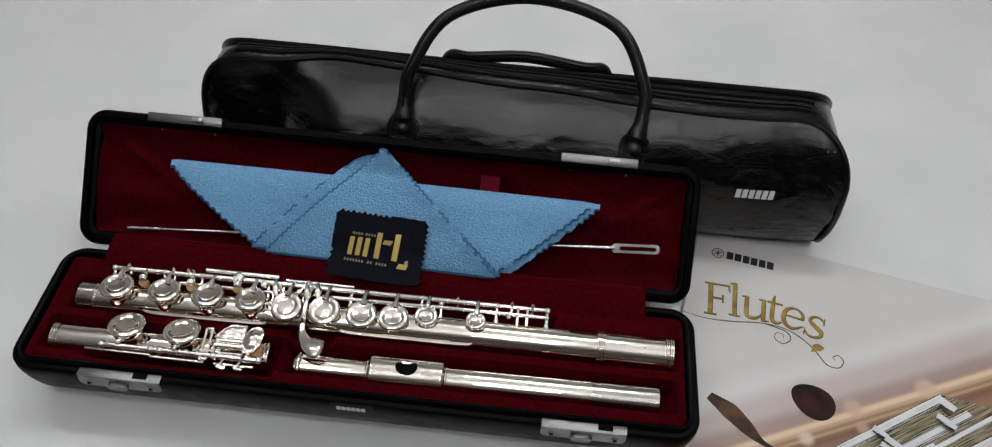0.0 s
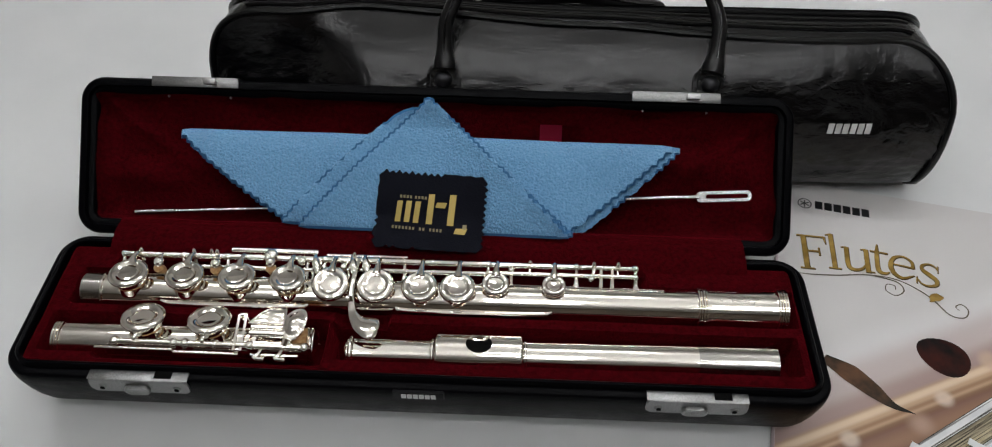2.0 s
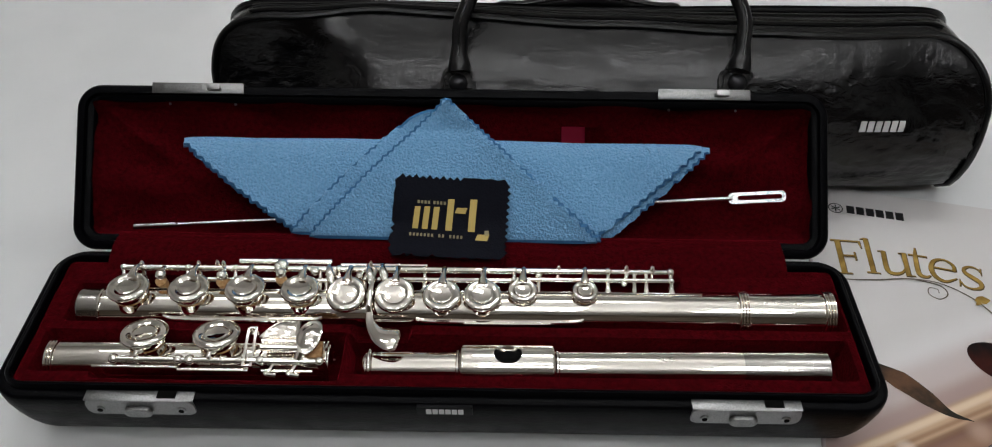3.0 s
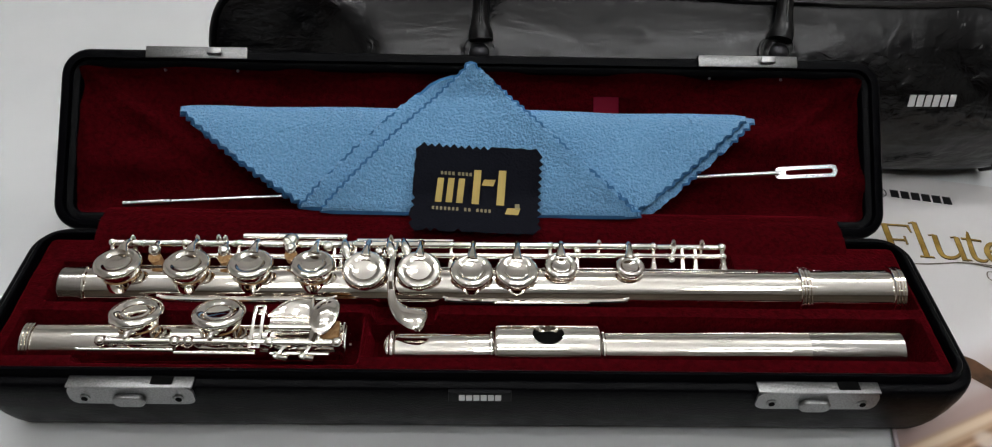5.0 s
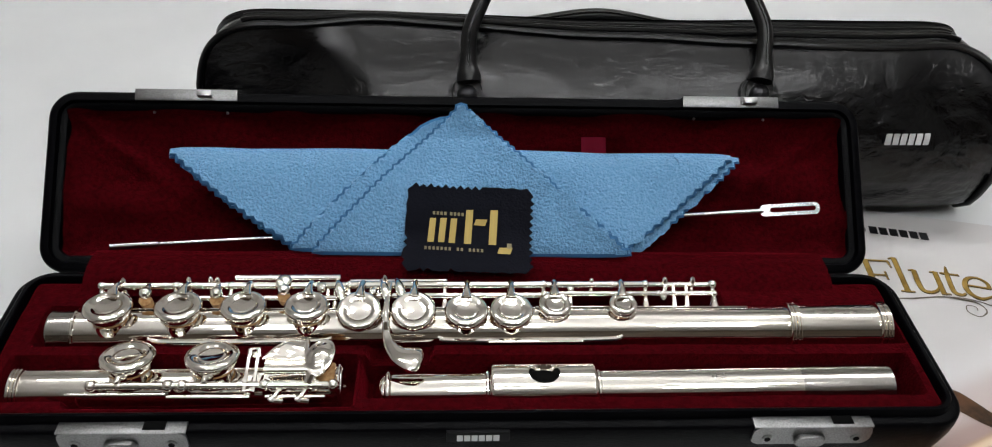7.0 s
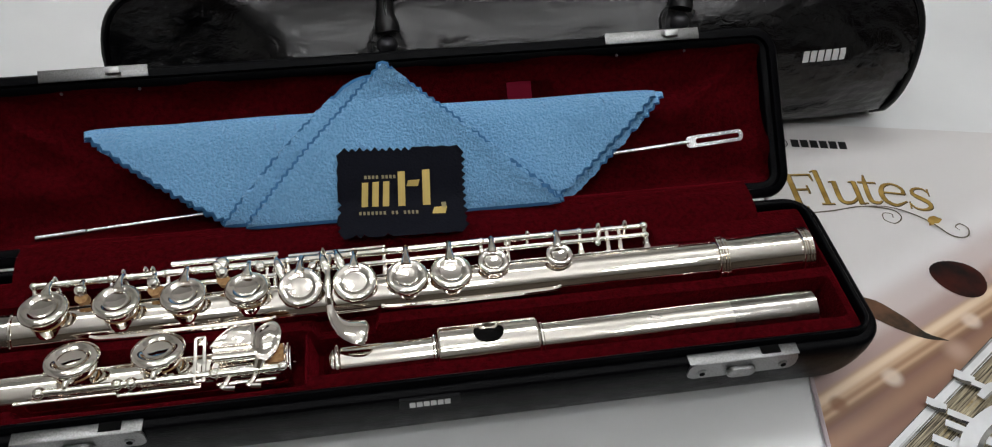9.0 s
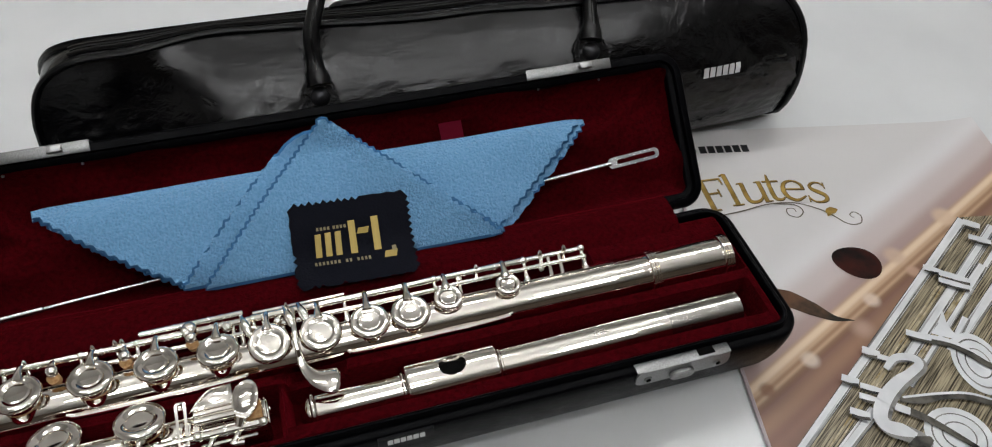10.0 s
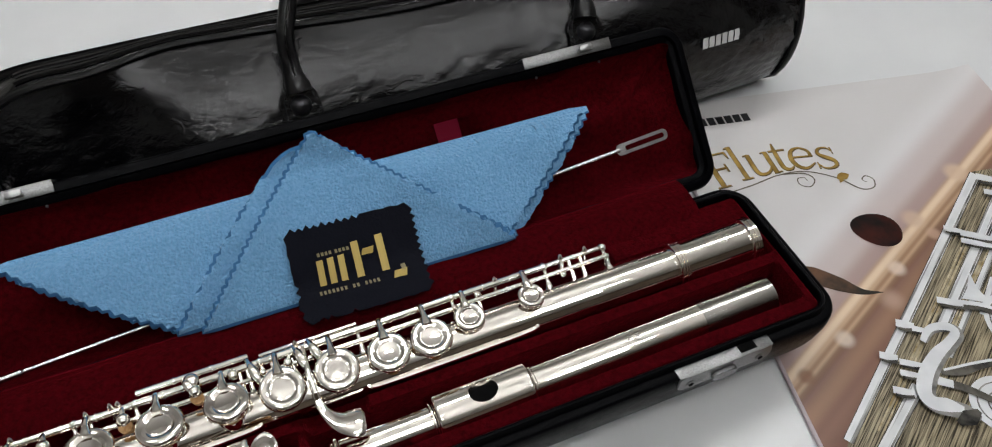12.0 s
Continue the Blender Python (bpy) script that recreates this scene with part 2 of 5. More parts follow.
def band(m, point, angle, half, soft):
    """A soft-edged stripe mask through a point, at an angle in degrees."""
    c = node(m, "ShaderNodeVectorMath")
    c.operation = "DOT_PRODUCT"
    a = radians(angle)
    link(m, coords(m), c.inputs[0])
    c.inputs[1].default_value = (-math.sin(a), math.cos(a), 0)
    off = node(m, "ShaderNodeMath")
    off.operation = "SUBTRACT"
    link(m, c.outputs["Value"], off.inputs[0])
    off.inputs[1].default_value = -math.sin(a) * point[0] + math.cos(a) * point[1]
    ab = node(m, "ShaderNodeMath")
    ab.operation = "ABSOLUTE"
    link(m, off.outputs[0], ab.inputs[0])
    r = node(m, "ShaderNodeMapRange")
    r.interpolation_type = "SMOOTHSTEP"
    link(m, ab.outputs[0], r.inputs["Value"])
    for key, value in (("From Min", half - soft), ("From Max", half + soft), ("To Min", 1.0), ("To Max", 0.0)):
        r.inputs[key].default_value = value
    return r.outputs[0]


def layer(m, below, mask, colour, amount=1.0):
    mix = node(m, "ShaderNodeMix")
    mix.data_type = "RGBA"
    k = node(m, "ShaderNodeMath")
    k.operation = "MULTIPLY"
    link(m, mask, k.inputs[0])
    k.inputs[1].default_value = amount
    link(m, k.outputs[0], mix.inputs["Factor"])
    if isinstance(below, tuple):
        mix.inputs["A"].default_value = (*below, 1)
    else:
        link(m, below, mix.inputs["A"])
    mix.inputs["B"].default_value = (*colour, 1)
    return mix.outputs["Result"]


def off_rod(d, slide=0.0):
    """A place beside the printed rod."""
    a = radians(34.6)
    return (0.0974 - math.sin(a) * d + math.cos(a) * slide, -0.1409 + math.cos(a) * d + math.sin(a) * slide)


def blob(m, point, near, far):
    """A soft round mask."""
    c = node(m, "ShaderNodeVectorMath")
    c.operation = "DISTANCE"
    link(m, coords(m), c.inputs[0])
    c.inputs[1].default_value = (*point, BT)
    r = node(m, "ShaderNodeMapRange")
    r.interpolation_type = "SMOOTHSTEP"
    link(m, c.outputs["Value"], r.inputs["Value"])
    for key, value in (("From Min", near), ("From Max", far), ("To Min", 1.0), ("To Max", 0.0)):
        r.inputs[key].default_value = value
    return r.outputs[0]


print_stack = (0.655, 0.635, 0.628)
for d, half, soft, colour, amount in (
    (-0.090, 0.115, 0.020, (0.31, 0.195, 0.16), 1.0),
    (0.036, 0.010, 0.010, (0.74, 0.72, 0.72), 0.9),
    (0.022, 0.010, 0.008, (0.60, 0.52, 0.505), 0.9),
    (0.009, 0.005, 0.005, (0.44, 0.32, 0.295), 0.85),
    (-0.040, 0.034, 0.010, (0.20, 0.100, 0.072), 0.9),
    (-0.016, 0.004, 0.004, (0.38, 0.22, 0.14), 0.7),
    (-0.026, 0.003, 0.004, (0.28, 0.15, 0.105), 0.6),
    (-0.001, 0.0065, 0.0022, (0.58, 0.39, 0.25), 0.95),
    (-0.0075, 0.0018, 0.0014, (0.20, 0.10, 0.06), 0.75),
    (0.0025, 0.0018, 0.0014, (0.78, 0.62, 0.46), 0.95),
    (-0.003, 0.0012, 0.0010, (0.30, 0.165, 0.095), 0.7),
):
    print_stack = layer(COVER, print_stack, band(COVER, off_rod(d), 34.6, half, soft), colour, amount)
for d, slide, near, far, colour in (
    (0.006, 0.028, 0.003, 0.009, (0.62, 0.45, 0.34)),
    (0.004, 0.083, 0.004, 0.010, (0.68, 0.50, 0.36)),
    (-0.008, 0.026, 0.002, 0.006, (0.55, 0.36, 0.26)),
    (-0.004, -0.013, 0.002, 0.007, (0.76, 0.62, 0.52)),
    (-0.006, -0.076, 0.002, 0.007, (0.74, 0.62, 0.52)),
    (-0.003, -0.110, 0.002, 0.006, (0.24, 0.11, 0.06)),
    (-0.012, -0.035, 0.001, 0.010, (0.50, 0.34, 0.26)),
):
    print_stack = layer(COVER, print_stack, blob(COVER, off_rod(d, slide), near, far), colour, 0.8)
link(COVER, print_stack, COVER.node_tree.nodes["Principled BSDF"].inputs["Base Color"])
bm = bmesh.new()
slab(bm, [(0, -BH), (BW, -BH), (BW, 0), (0, 0)], 0.0003, BT - 0.0002)
part("pages", bm, PAGES, brochure, "stack of white paper pages", smooth=False)
bm = bmesh.new()
grid(bm, 24, 30, lambda u, v: (u * (BW + 0.0006) - 0.0003, -BH + v * (BH + 0.0004), BT + 0.0002 + 0.0035 * max(0, u - 0.86) ** 2 / 0.02 * v))
part("cover", bm, COVER, brochure, "printed cover with a blurred rose-gold flute")


def streaks(m, low, high, across, along, a, z):
    """Reflections printed as stripes that run with the pictured tubes."""
    n = node(m, "ShaderNodeTexNoise", Scale=1.0, Detail=3.0)
    turned = m.node_tree.nodes.new("ShaderNodeMapping")
    turned.vector_type = "TEXTURE"
    turned.inputs["Rotation"].default_value = (0, 0, radians(42))
    turned.inputs["Scale"].default_value = (1 / along, 1 / across, 1)
    link(m, coords(m), turned.inputs["Vector"])
    link(m, turned.outputs[0], n.inputs["Vector"])
    r = m.node_tree.nodes.new("ShaderNodeValToRGB")
    r.color_ramp.elements[0].position, r.color_ramp.elements[1].position = a, z
    r.color_ramp.elements[0].color, r.color_ramp.elements[1].color = (*low, 1), (*high, 1)
    link(m, n.outputs[0], r.inputs[0])
    link(m, r.outputs[0], m.node_tree.nodes["Principled BSDF"].inputs["Base Color"])


def print_flat(name, outline, z, material, label=""):
    bm = bmesh.new()
    face = bm.faces.new([bm.verts.new((x, y, BT + z)) for x, y in outline])
    bmesh.ops.triangulate(bm, faces=[face])
    return part(name, bm, material, brochure, label, smooth=False)


def ribbon(points, widths, n=40):
    """The outline of a brush line through points, of varying width."""
    pts = curve_points([(x, y, 0) for x, y in points], n)
    left, right = [], []
    for i, p in enumerate(pts):
        d = (pts[min(i + 1, n - 1)] - pts[max(i - 1, 0)]).normalized()
        w = np.interp(i / (n - 1), np.linspace(0, 1, len(widths)), widths) / 2
        left.append((p.x - d.y * w, p.y + d.x * w))
        right.append((p.x + d.y * w, p.y - d.x * w))
    return left + right[::-1]


def strip(name, outline, z, material, label=""):
    """As print_flat, for ribbons: quads from side to side."""
    bm = bmesh.new()
    vs = [bm.verts.new((x, y, BT + z)) for x, y in outline]
    n = len(vs)
    for i in range(n // 2 - 1):
        bm.faces.new((vs[i], vs[i + 1], vs[n - 2 - i], vs[n - 1 - i]))
    return part(name, bm, material, brochure, label, smooth=False)


# maker's round mark and word, as plain shapes
strip("maker_mark", ribbon([(0.0162 + 0.0042 * math.cos(a), -0.0196 + 0.0042 * math.sin(a)) for a in np.linspace(0, 6.28, 20)], [0.0007], 40), 0.0005, BLACK_INK, "black ring mark")
for k in range(3):
    a = radians(60 * k + 30)
    dx, dy = 0.0032 * math.cos(a), 0.0032 * math.sin(a)
    strip("maker_mark_bar", ribbon([(0.0162 - dx, -0.0196 - dy), (0.0162, -0.0196), (0.0162 + dx, -0.0196 + dy)], [0.0008], 6), 0.0005, BLACK_INK)
for k in range(6):
    u = 0.0228 + 0.0059 * k
    print_flat("maker_word_bar", [(u, -0.0228), (u + 0.0048, -0.0228), (u + 0.0048, -0.0158), (u, -0.0158)], 0.0005, BLACK_INK, "plain black printed bar")
# title: serif letters in brush strokes, (points, widths) in parts of the letter size
GLYPHS = {
    "F": [([(0.14, 0.0), (0.14, 0.69)], [0.10]), ([(0.03, 0.012), (0.26, 0.012)], [0.026]), ([(0.03, 0.68), (0.50, 0.68)], [0.032]), ([(0.488, 0.69), (0.505, 0.55)], [0.05, 0.012]), ([(0.14, 0.37), (0.37, 0.37)], [0.035]), ([(0.375, 0.45), (0.375, 0.29)], [0.026])],
    "l": [([(0.10, 0.0), (0.10, 0.72)], [0.09]), ([(0.01, 0.69), (0.10, 0.715)], [0.01, 0.035]), ([(0.0, 0.012), (0.20, 0.012)], [0.024])],
    "u": [([(0.10, 0.48), (0.10, 0.15), (0.14, 0.045), (0.24, 0.025), (0.34, 0.07), (0.41, 0.16)], [0.09, 0.09, 0.085, 0.06, 0.045, 0.03]), ([(0.43, 0.48), (0.43, 0.0)], [0.09]), ([(0.01, 0.465), (0.10, 0.475)], [0.012, 0.03]), ([(0.34, 0.465), (0.43, 0.475)], [0.012, 0.03]), ([(0.43, 0.012), (0.53, 0.018)], [0.026, 0.018])],
    "t": [([(0.155, 0.62), (0.14, 0.45), (0.14, 0.14), (0.18, 0.045), (0.27, 0.03), (0.33, 0.075)], [0.02, 0.08, 0.09, 0.085, 0.05, 0.015]), ([(0.03, 0.455), (0.32, 0.455)], [0.034])],
    "e": [([(0.08, 0.275), (0.45, 0.275)], [0.032]), ([(0.44, 0.27), (0.42, 0.40), (0.28, 0.475), (0.13, 0.41), (0.075, 0.25), (0.13, 0.09), (0.28, 0.02), (0.46, 0.12)], [0.07, 0.06, 0.034, 0.07, 0.095, 0.09, 0.06, 0.016])],
    "s": [([(0.36, 0.40), (0.29, 0.465), (0.18, 0.465), (0.10, 0.39), (0.13, 0.31), (0.24, 0.25), (0.35, 0.18), (0.36, 0.08), (0.25, 0.015), (0.13, 0.025), (0.05, 0.11)], [0.02, 0.034, 0.04, 0.06, 0.08, 0.10, 0.09, 0.07, 0.042, 0.034, 0.02]), ([(0.352, 0.48), (0.368, 0.34)], [0.02, 0.01]), ([(0.04, 0.15), (0.05, 0.01)], [0.01, 0.022])],
}
GOLD_EDGE = mat("dark gold ink", (0.09, 0.055, 0.012), 0.4)


def letter(name, ch, size, extra, lift, place, material, label):
    bm = bmesh.new()
    for k, (points, widths) in enumerate(GLYPHS[ch]):
        ends = [Vector((*p, 0)) for p in points]
        ends[0] += (ends[0] - ends[1]).normalized() * extra / 2
        ends[-1] += (ends[-1] - ends[-2]).normalized() * extra / 2
        n = 2 if len(points) == 2 and len(widths) == 1 else 30
        outline = ribbon([(p.x, p.y) for p in ends], [w * 0.84 + extra for w in widths], n)
        vs = [bm.verts.new((x * size, y * size, lift + 0.00003 * k)) for x, y in outline]
        for i in range(n - 1):
            bm.faces.new((vs[i], vs[i + 1], vs[2 * n - 2 - i], vs[2 * n - 1 - i]))
    return part(name, move(bm, place), material, brochure, label, smooth=False)


for ch, u, v, turn, size in (("F", 0.0125, -0.0765, 6, 0.040), ("l", 0.0305, -0.0725, 5, 0.040), ("u", 0.0385, -0.0712, 3, 0.039), ("t", 0.0545, -0.0698, 0, 0.039), ("e", 0.0640, -0.0700, -4, 0.039), ("s", 0.0800, -0.0718, -9, 0.039)):
    letter("title_letter_edge", ch, size, 0.016, 0.0, pose(u + 0.0003, v - 0.0003, BT + 0.0004, 0, 0, turn) @ Matrix.Diagonal((0.92, 1.0, 1.0, 1.0)), GOLD_EDGE, "dark edge of a printed letter")
    letter("title_letter", ch, size, 0.0, 0.0, pose(u, v, BT + 0.0007, 0, 0, turn) @ Matrix.Diagonal((0.92, 1.0, 1.0, 1.0)), GOLD_INK, "gold printed letter")
# flourish
strip("flourish", ribbon([(-0.002, -0.0800), (0.0153, -0.0806), (0.034, -0.0775), (0.0534, -0.0725), (0.0713, -0.0725), (0.0879, -0.081), (0.0984, -0.0922), (0.1068, -0.0925), (0.1096, -0.0865), (0.1062, -0.0828), (0.1027, -0.0852), (0.1045, -0.0878)], [0.0003, 0.0010, 0.0008, 0.0010, 0.0008, 0.0008, 0.0005], 90), 0.0006, GREY_INK, "thin printed flourish")
strip("flourish", ribbon([(0.0560, -0.0722), (0.0700, -0.0742), (0.0738, -0.0800), (0.0690, -0.0850), (0.0635, -0.0825), (0.0640, -0.0775), (0.0685, -0.0775), (0.0690, -0.0805)], [0.0010, 0.0007, 0.0005], 60), 0.0007, GREY_INK, "thin printed curl")
print_flat("flourish_leaf", ribbon([(0.0880, -0.0822), (0.0918, -0.0808), (0.0965, -0.0800)], [0.0010, 0.0052, 0.0060, 0.0010], 14), 0.0008, GOLD_INK, "small gold printed leaf")
print_flat("flourish_leaf", ribbon([(0.0880, -0.0855), (0.0898, -0.0835), (0.0915, -0.0820)], [0.0005, 0.0030, 0.0010], 10), 0.0009, GOLD_INK, "small gold printed leaf")


def oval(cx, cy, a, b, turn, n=26, egg=0.0):
    t = radians(turn)
    out = []
    for i in range(n):
        p = 2 * math.pi * i / n
        x, y = a * math.cos(p), b * math.sin(p) * (1 + egg * math.cos(p))
        out.append((cx + x * math.cos(t) - y * math.sin(t), cy + x * math.sin(t) + y * math.cos(t)))
    return out


HOLE = mat("printed dark opening", (0.03, 0.012, 0.008), 0.28, spec=0.18)
vary(HOLE, (0.004, 0.003, 0.003), (0.060, 0.010, 0.006), 60)
print_flat("printed_opening", oval(0.0915, -0.1235, 0.0148, 0.0122, -22, egg=0.16), 0.0005, HOLE, "dark brown printed oval")
BROWN = mat("printed brown", (0.10, 0.055, 0.035), 0.28, spec=0.18)
vary(BROWN, (0.022, 0.018, 0.013), (0.20, 0.095, 0.05), 45)
strip("printed_lip", ribbon([(0.026, -0.1405), (0.040, -0.1475), (0.052, -0.1560), (0.062, -0.1630), (0.073, -0.1655)], [0.0060, 0.0125, 0.0100, 0.0040, 0.0003], 30), 0.0005, BROWN, "dark printed lip edge")
# printed silver mechanism
WHITE_METAL = mat("printed pale metal", (0.66, 0.68, 0.70), 0.28, spec=0.18)
vary(WHITE_METAL, (0.66, 0.675, 0.69), (0.80, 0.81, 0.82), 60)
GREY_METAL = mat("printed grey metal", (0.30, 0.31, 0.32), 0.28, spec=0.18)
vary(GREY_METAL, (0.07, 0.07, 0.07), (0.34, 0.33, 0.31), 90)
BLACK_METAL = mat("printed black metal", (0.03, 0.03, 0.03), 0.28, spec=0.18)
vary(BLACK_METAL, (0.012, 0.012, 0.012), (0.14, 0.13, 0.11), 110)
GOLD_METAL = mat("printed gold metal", (0.45, 0.36, 0.20), 0.28, spec=0.18)
vary(GOLD_METAL, (0.30, 0.22, 0.10), (0.62, 0.54, 0.38), 150)
DARK_METAL = mat("printed gold depth", (0.10, 0.09, 0.07), 0.28, spec=0.18)
streaks(DARK_METAL, (0.035, 0.028, 0.018), (0.46, 0.39, 0.26), 1300, 40, 0.38, 0.64)
TUBE_METAL = mat("printed tube metal", (0.66, 0.68, 0.70), 0.28, spec=0.18)
streaks(TUBE_METAL, (0.20, 0.20, 0.20), (0.78, 0.79, 0.80), 420, 9, 0.36, 0.50)


def printed_tube(points, widths, z):
    """A pictured tube: dark outline, streaked side, pale core."""
    strip("printed_tube_outline", ribbon(points, [w * 1.16 for w in widths], 18), z - 0.00001, BLACK_METAL, "dark printed tube outline")
    strip("printed_tube", ribbon(points, widths, 18), z, TUBE_METAL, "printed silver tube")
    strip("printed_tube_light", ribbon([(x - 0.0002, y + 0.0003) for x, y in points], [w * 0.42 for w in widths], 18), z + 0.00001, WHITE_METAL, "pale printed tube highlight")


print_flat("printed_shadow", [(0.1737, -0.092), (0.2122, -0.0916), (0.2149, -0.1489), (0.1291, -0.2813), (0.0024, -0.2543), (0.0176, -0.2371)], 0.00064, DARK_METAL, "printed gold and black depth between silver keys")
printed_tube([(0.2307, -0.0938), (0.175, -0.142), (0.1193, -0.1902)], [0.0067, 0.0056], 0.00068)
strip("printed_tube_shade", ribbon([(0.2322, -0.0957), (0.1765, -0.1438), (0.1209, -0.1918)], [0.001, 0.0009], 18), 0.00070, GREY_METAL, "grey printed tube edge")
printed_tube([(0.218, -0.1266), (0.1726, -0.1664), (0.1273, -0.2062)], [0.0053, 0.0047], 0.00074)
strip("printed_tube_shade", ribbon([(0.2192, -0.1281), (0.1738, -0.1678), (0.1285, -0.2074)], [0.0009, 0.0007], 18), 0.00076, GREY_METAL, "grey printed tube edge")
printed_tube([(0.2131, -0.0918), (0.1494, -0.1508), (0.0858, -0.2098)], [0.0036, 0.0031], 0.00080)
strip("printed_tube_shade", ribbon([(0.214, -0.0928), (0.1503, -0.1518), (0.0867, -0.2107)], [0.0006, 0.0004], 18), 0.00082, GREY_METAL, "grey printed tube edge")
strip("printed_rod", ribbon([(0.1328, -0.1453), (0.0809, -0.1929), (0.0291, -0.2404)], [0.001, 0.0009], 18), 0.00086, GOLD_METAL, "thin printed gold rod")
strip("printed_rod", ribbon([(0.1355, -0.1456), (0.0837, -0.1932), (0.0319, -0.2409)], [0.0011, 0.0008], 18), 0.00090, GOLD_METAL, "thin printed gold rod")
strip("printed_rod", ribbon([(0.1376, -0.1565), (0.0925, -0.1967), (0.0474, -0.237)], [0.0011, 0.0009], 18), 0.00094, GOLD_METAL, "thin printed gold rod")
strip("printed_rod", ribbon([(0.1647, -0.1338), (0.1274, -0.1676), (0.0901, -0.2014)], [0.001, 0.001], 18), 0.00098, GOLD_METAL, "thin printed gold rod")
printed_tube([(0.1737, -0.0945), (0.093, -0.1686), (0.0123, -0.2426)], [0.0059, 0.0045], 0.00102)
strip("printed_tube_shade", ribbon([(0.175, -0.0962), (0.0943, -0.17), (0.0137, -0.2438)], [0.0009, 0.0007], 18), 0.00104, GREY_METAL, "grey printed tube edge")
printed_tube([(0.1906, -0.1015), (0.1414, -0.147), (0.0921, -0.1925)], [0.0066, 0.0057], 0.00108)
strip("printed_tube_shade", ribbon([(0.1923, -0.1034), (0.143, -0.1486), (0.0936, -0.1939)], [0.0011, 0.001], 18), 0.00110, GREY_METAL, "grey printed tube edge")
printed_tube([(0.0606, -0.2222), (0.0422, -0.2374), (0.0237, -0.2526)], [0.006, 0.0057], 0.00114)
strip("printed_tube_shade", ribbon([(0.0622, -0.2237), (0.0438, -0.2388), (0.0254, -0.254)], [0.001, 0.0009], 18), 0.00116, GREY_METAL, "grey printed tube edge")
printed_tube([(0.1677, -0.1318), (0.1592, -0.1397), (0.1506, -0.1476)], [0.006, 0.0059], 0.00120)
strip("printed_tube_shade", ribbon([(0.1691, -0.1335), (0.1607, -0.1413), (0.1522, -0.1491)], [0.001, 0.001], 18), 0.00122, GREY_METAL, "grey printed tube edge")
printed_tube([(0.1378, -0.1689), (0.1278, -0.1794), (0.1178, -0.19)], [0.0042, 0.0042], 0.00126)
strip("printed_tube_shade", ribbon([(0.139, -0.1701), (0.129, -0.1806), (0.1189, -0.1911)], [0.0006, 0.0007], 18), 0.00128, GREY_METAL, "grey printed tube edge")
print_flat("printed_key_ring", oval(0.1296, -0.1991, 0.0139, 0.0201, -7), 0.00132, WHITE_METAL, "printed silver key ring")
print_flat("printed_key_ring", oval(0.1296, -0.1991, 0.0112, 0.0161, -7), 0.00136, GREY_METAL, "printed silver key ring")
print_flat("printed_key_ring", oval(0.1296, -0.1991, 0.0105, 0.0150, -7), 0.00140, WHITE_METAL, "printed silver key ring")
print_flat("printed_key_ring", oval(0.1296, -0.1991, 0.0070, 0.0099, -7), 0.00144, GREY_METAL, "printed silver key ring")
print_flat("printed_key_ring", oval(0.1296, -0.1991, 0.0063, 0.0090, -7), 0.00148, WHITE_METAL, "printed silver key ring")
print_flat("printed_key_ring", oval(0.0976, -0.2403, 0.0175, 0.0164, -7), 0.00152, WHITE_METAL, "printed silver key ring")
print_flat("printed_key_ring", oval(0.0976, -0.2403, 0.0139, 0.0130, -7), 0.00156, GREY_METAL, "printed silver key ring")
print_flat("printed_key_ring", oval(0.0976, -0.2403, 0.0131, 0.0123, -7), 0.00160, WHITE_METAL, "printed silver key ring")
print_flat("printed_key_ring", oval(0.0976, -0.2403, 0.0088, 0.0081, -7), 0.00164, GREY_METAL, "printed silver key ring")
print_flat("printed_key_ring", oval(0.0976, -0.2403, 0.0080, 0.0073, -7), 0.00168, WHITE_METAL, "printed silver key ring")
print_flat("printed_key_ring", oval(0.1797, -0.1701, 0.0167, 0.0255, -7), 0.00172, WHITE_METAL, "printed silver key ring")
print_flat("printed_key_ring", oval(0.1797, -0.1701, 0.0133, 0.0203, -7), 0.00176, GREY_METAL, "printed silver key ring")
print_flat("printed_key_ring", oval(0.1797, -0.1701, 0.0125, 0.0189, -7), 0.00180, WHITE_METAL, "printed silver key ring")
print_flat("printed_key_ring", oval(0.1797, -0.1701, 0.0083, 0.0124, -8), 0.00184, GREY_METAL, "printed silver key ring")
print_flat("printed_key_ring", oval(0.1797, -0.1701, 0.0075, 0.0113, -8), 0.00188, WHITE_METAL, "printed silver key ring")
print_flat("printed_key_ring", oval(0.1423, -0.2361, 0.0165, 0.0207, -7), 0.00192, WHITE_METAL, "printed silver key ring")
print_flat("printed_key_ring", oval(0.1423, -0.2361, 0.0131, 0.0164, -7), 0.00196, GREY_METAL, "printed silver key ring")
print_flat("printed_key_ring", oval(0.1423, -0.2361, 0.0123, 0.0155, -7), 0.00200, WHITE_METAL, "printed silver key ring")
print_flat("printed_key_ring", oval(0.1423, -0.2361, 0.0082, 0.0101, -8), 0.00204, GREY_METAL, "printed silver key ring")
print_flat("printed_key_ring", oval(0.1423, -0.2361, 0.0074, 0.0091, -8), 0.00208, WHITE_METAL, "printed silver key ring")
strip("printed_lever", ribbon([(0.0989, -0.179), (0.1097, -0.1829), (0.1208, -0.1876), (0.1347, -0.202), (0.1418, -0.2099)], [0.0064, 0.0049, 0.0047, 0.0041, 0.0016], 30), 0.00212, BLACK_METAL, "printed dark curved lever")
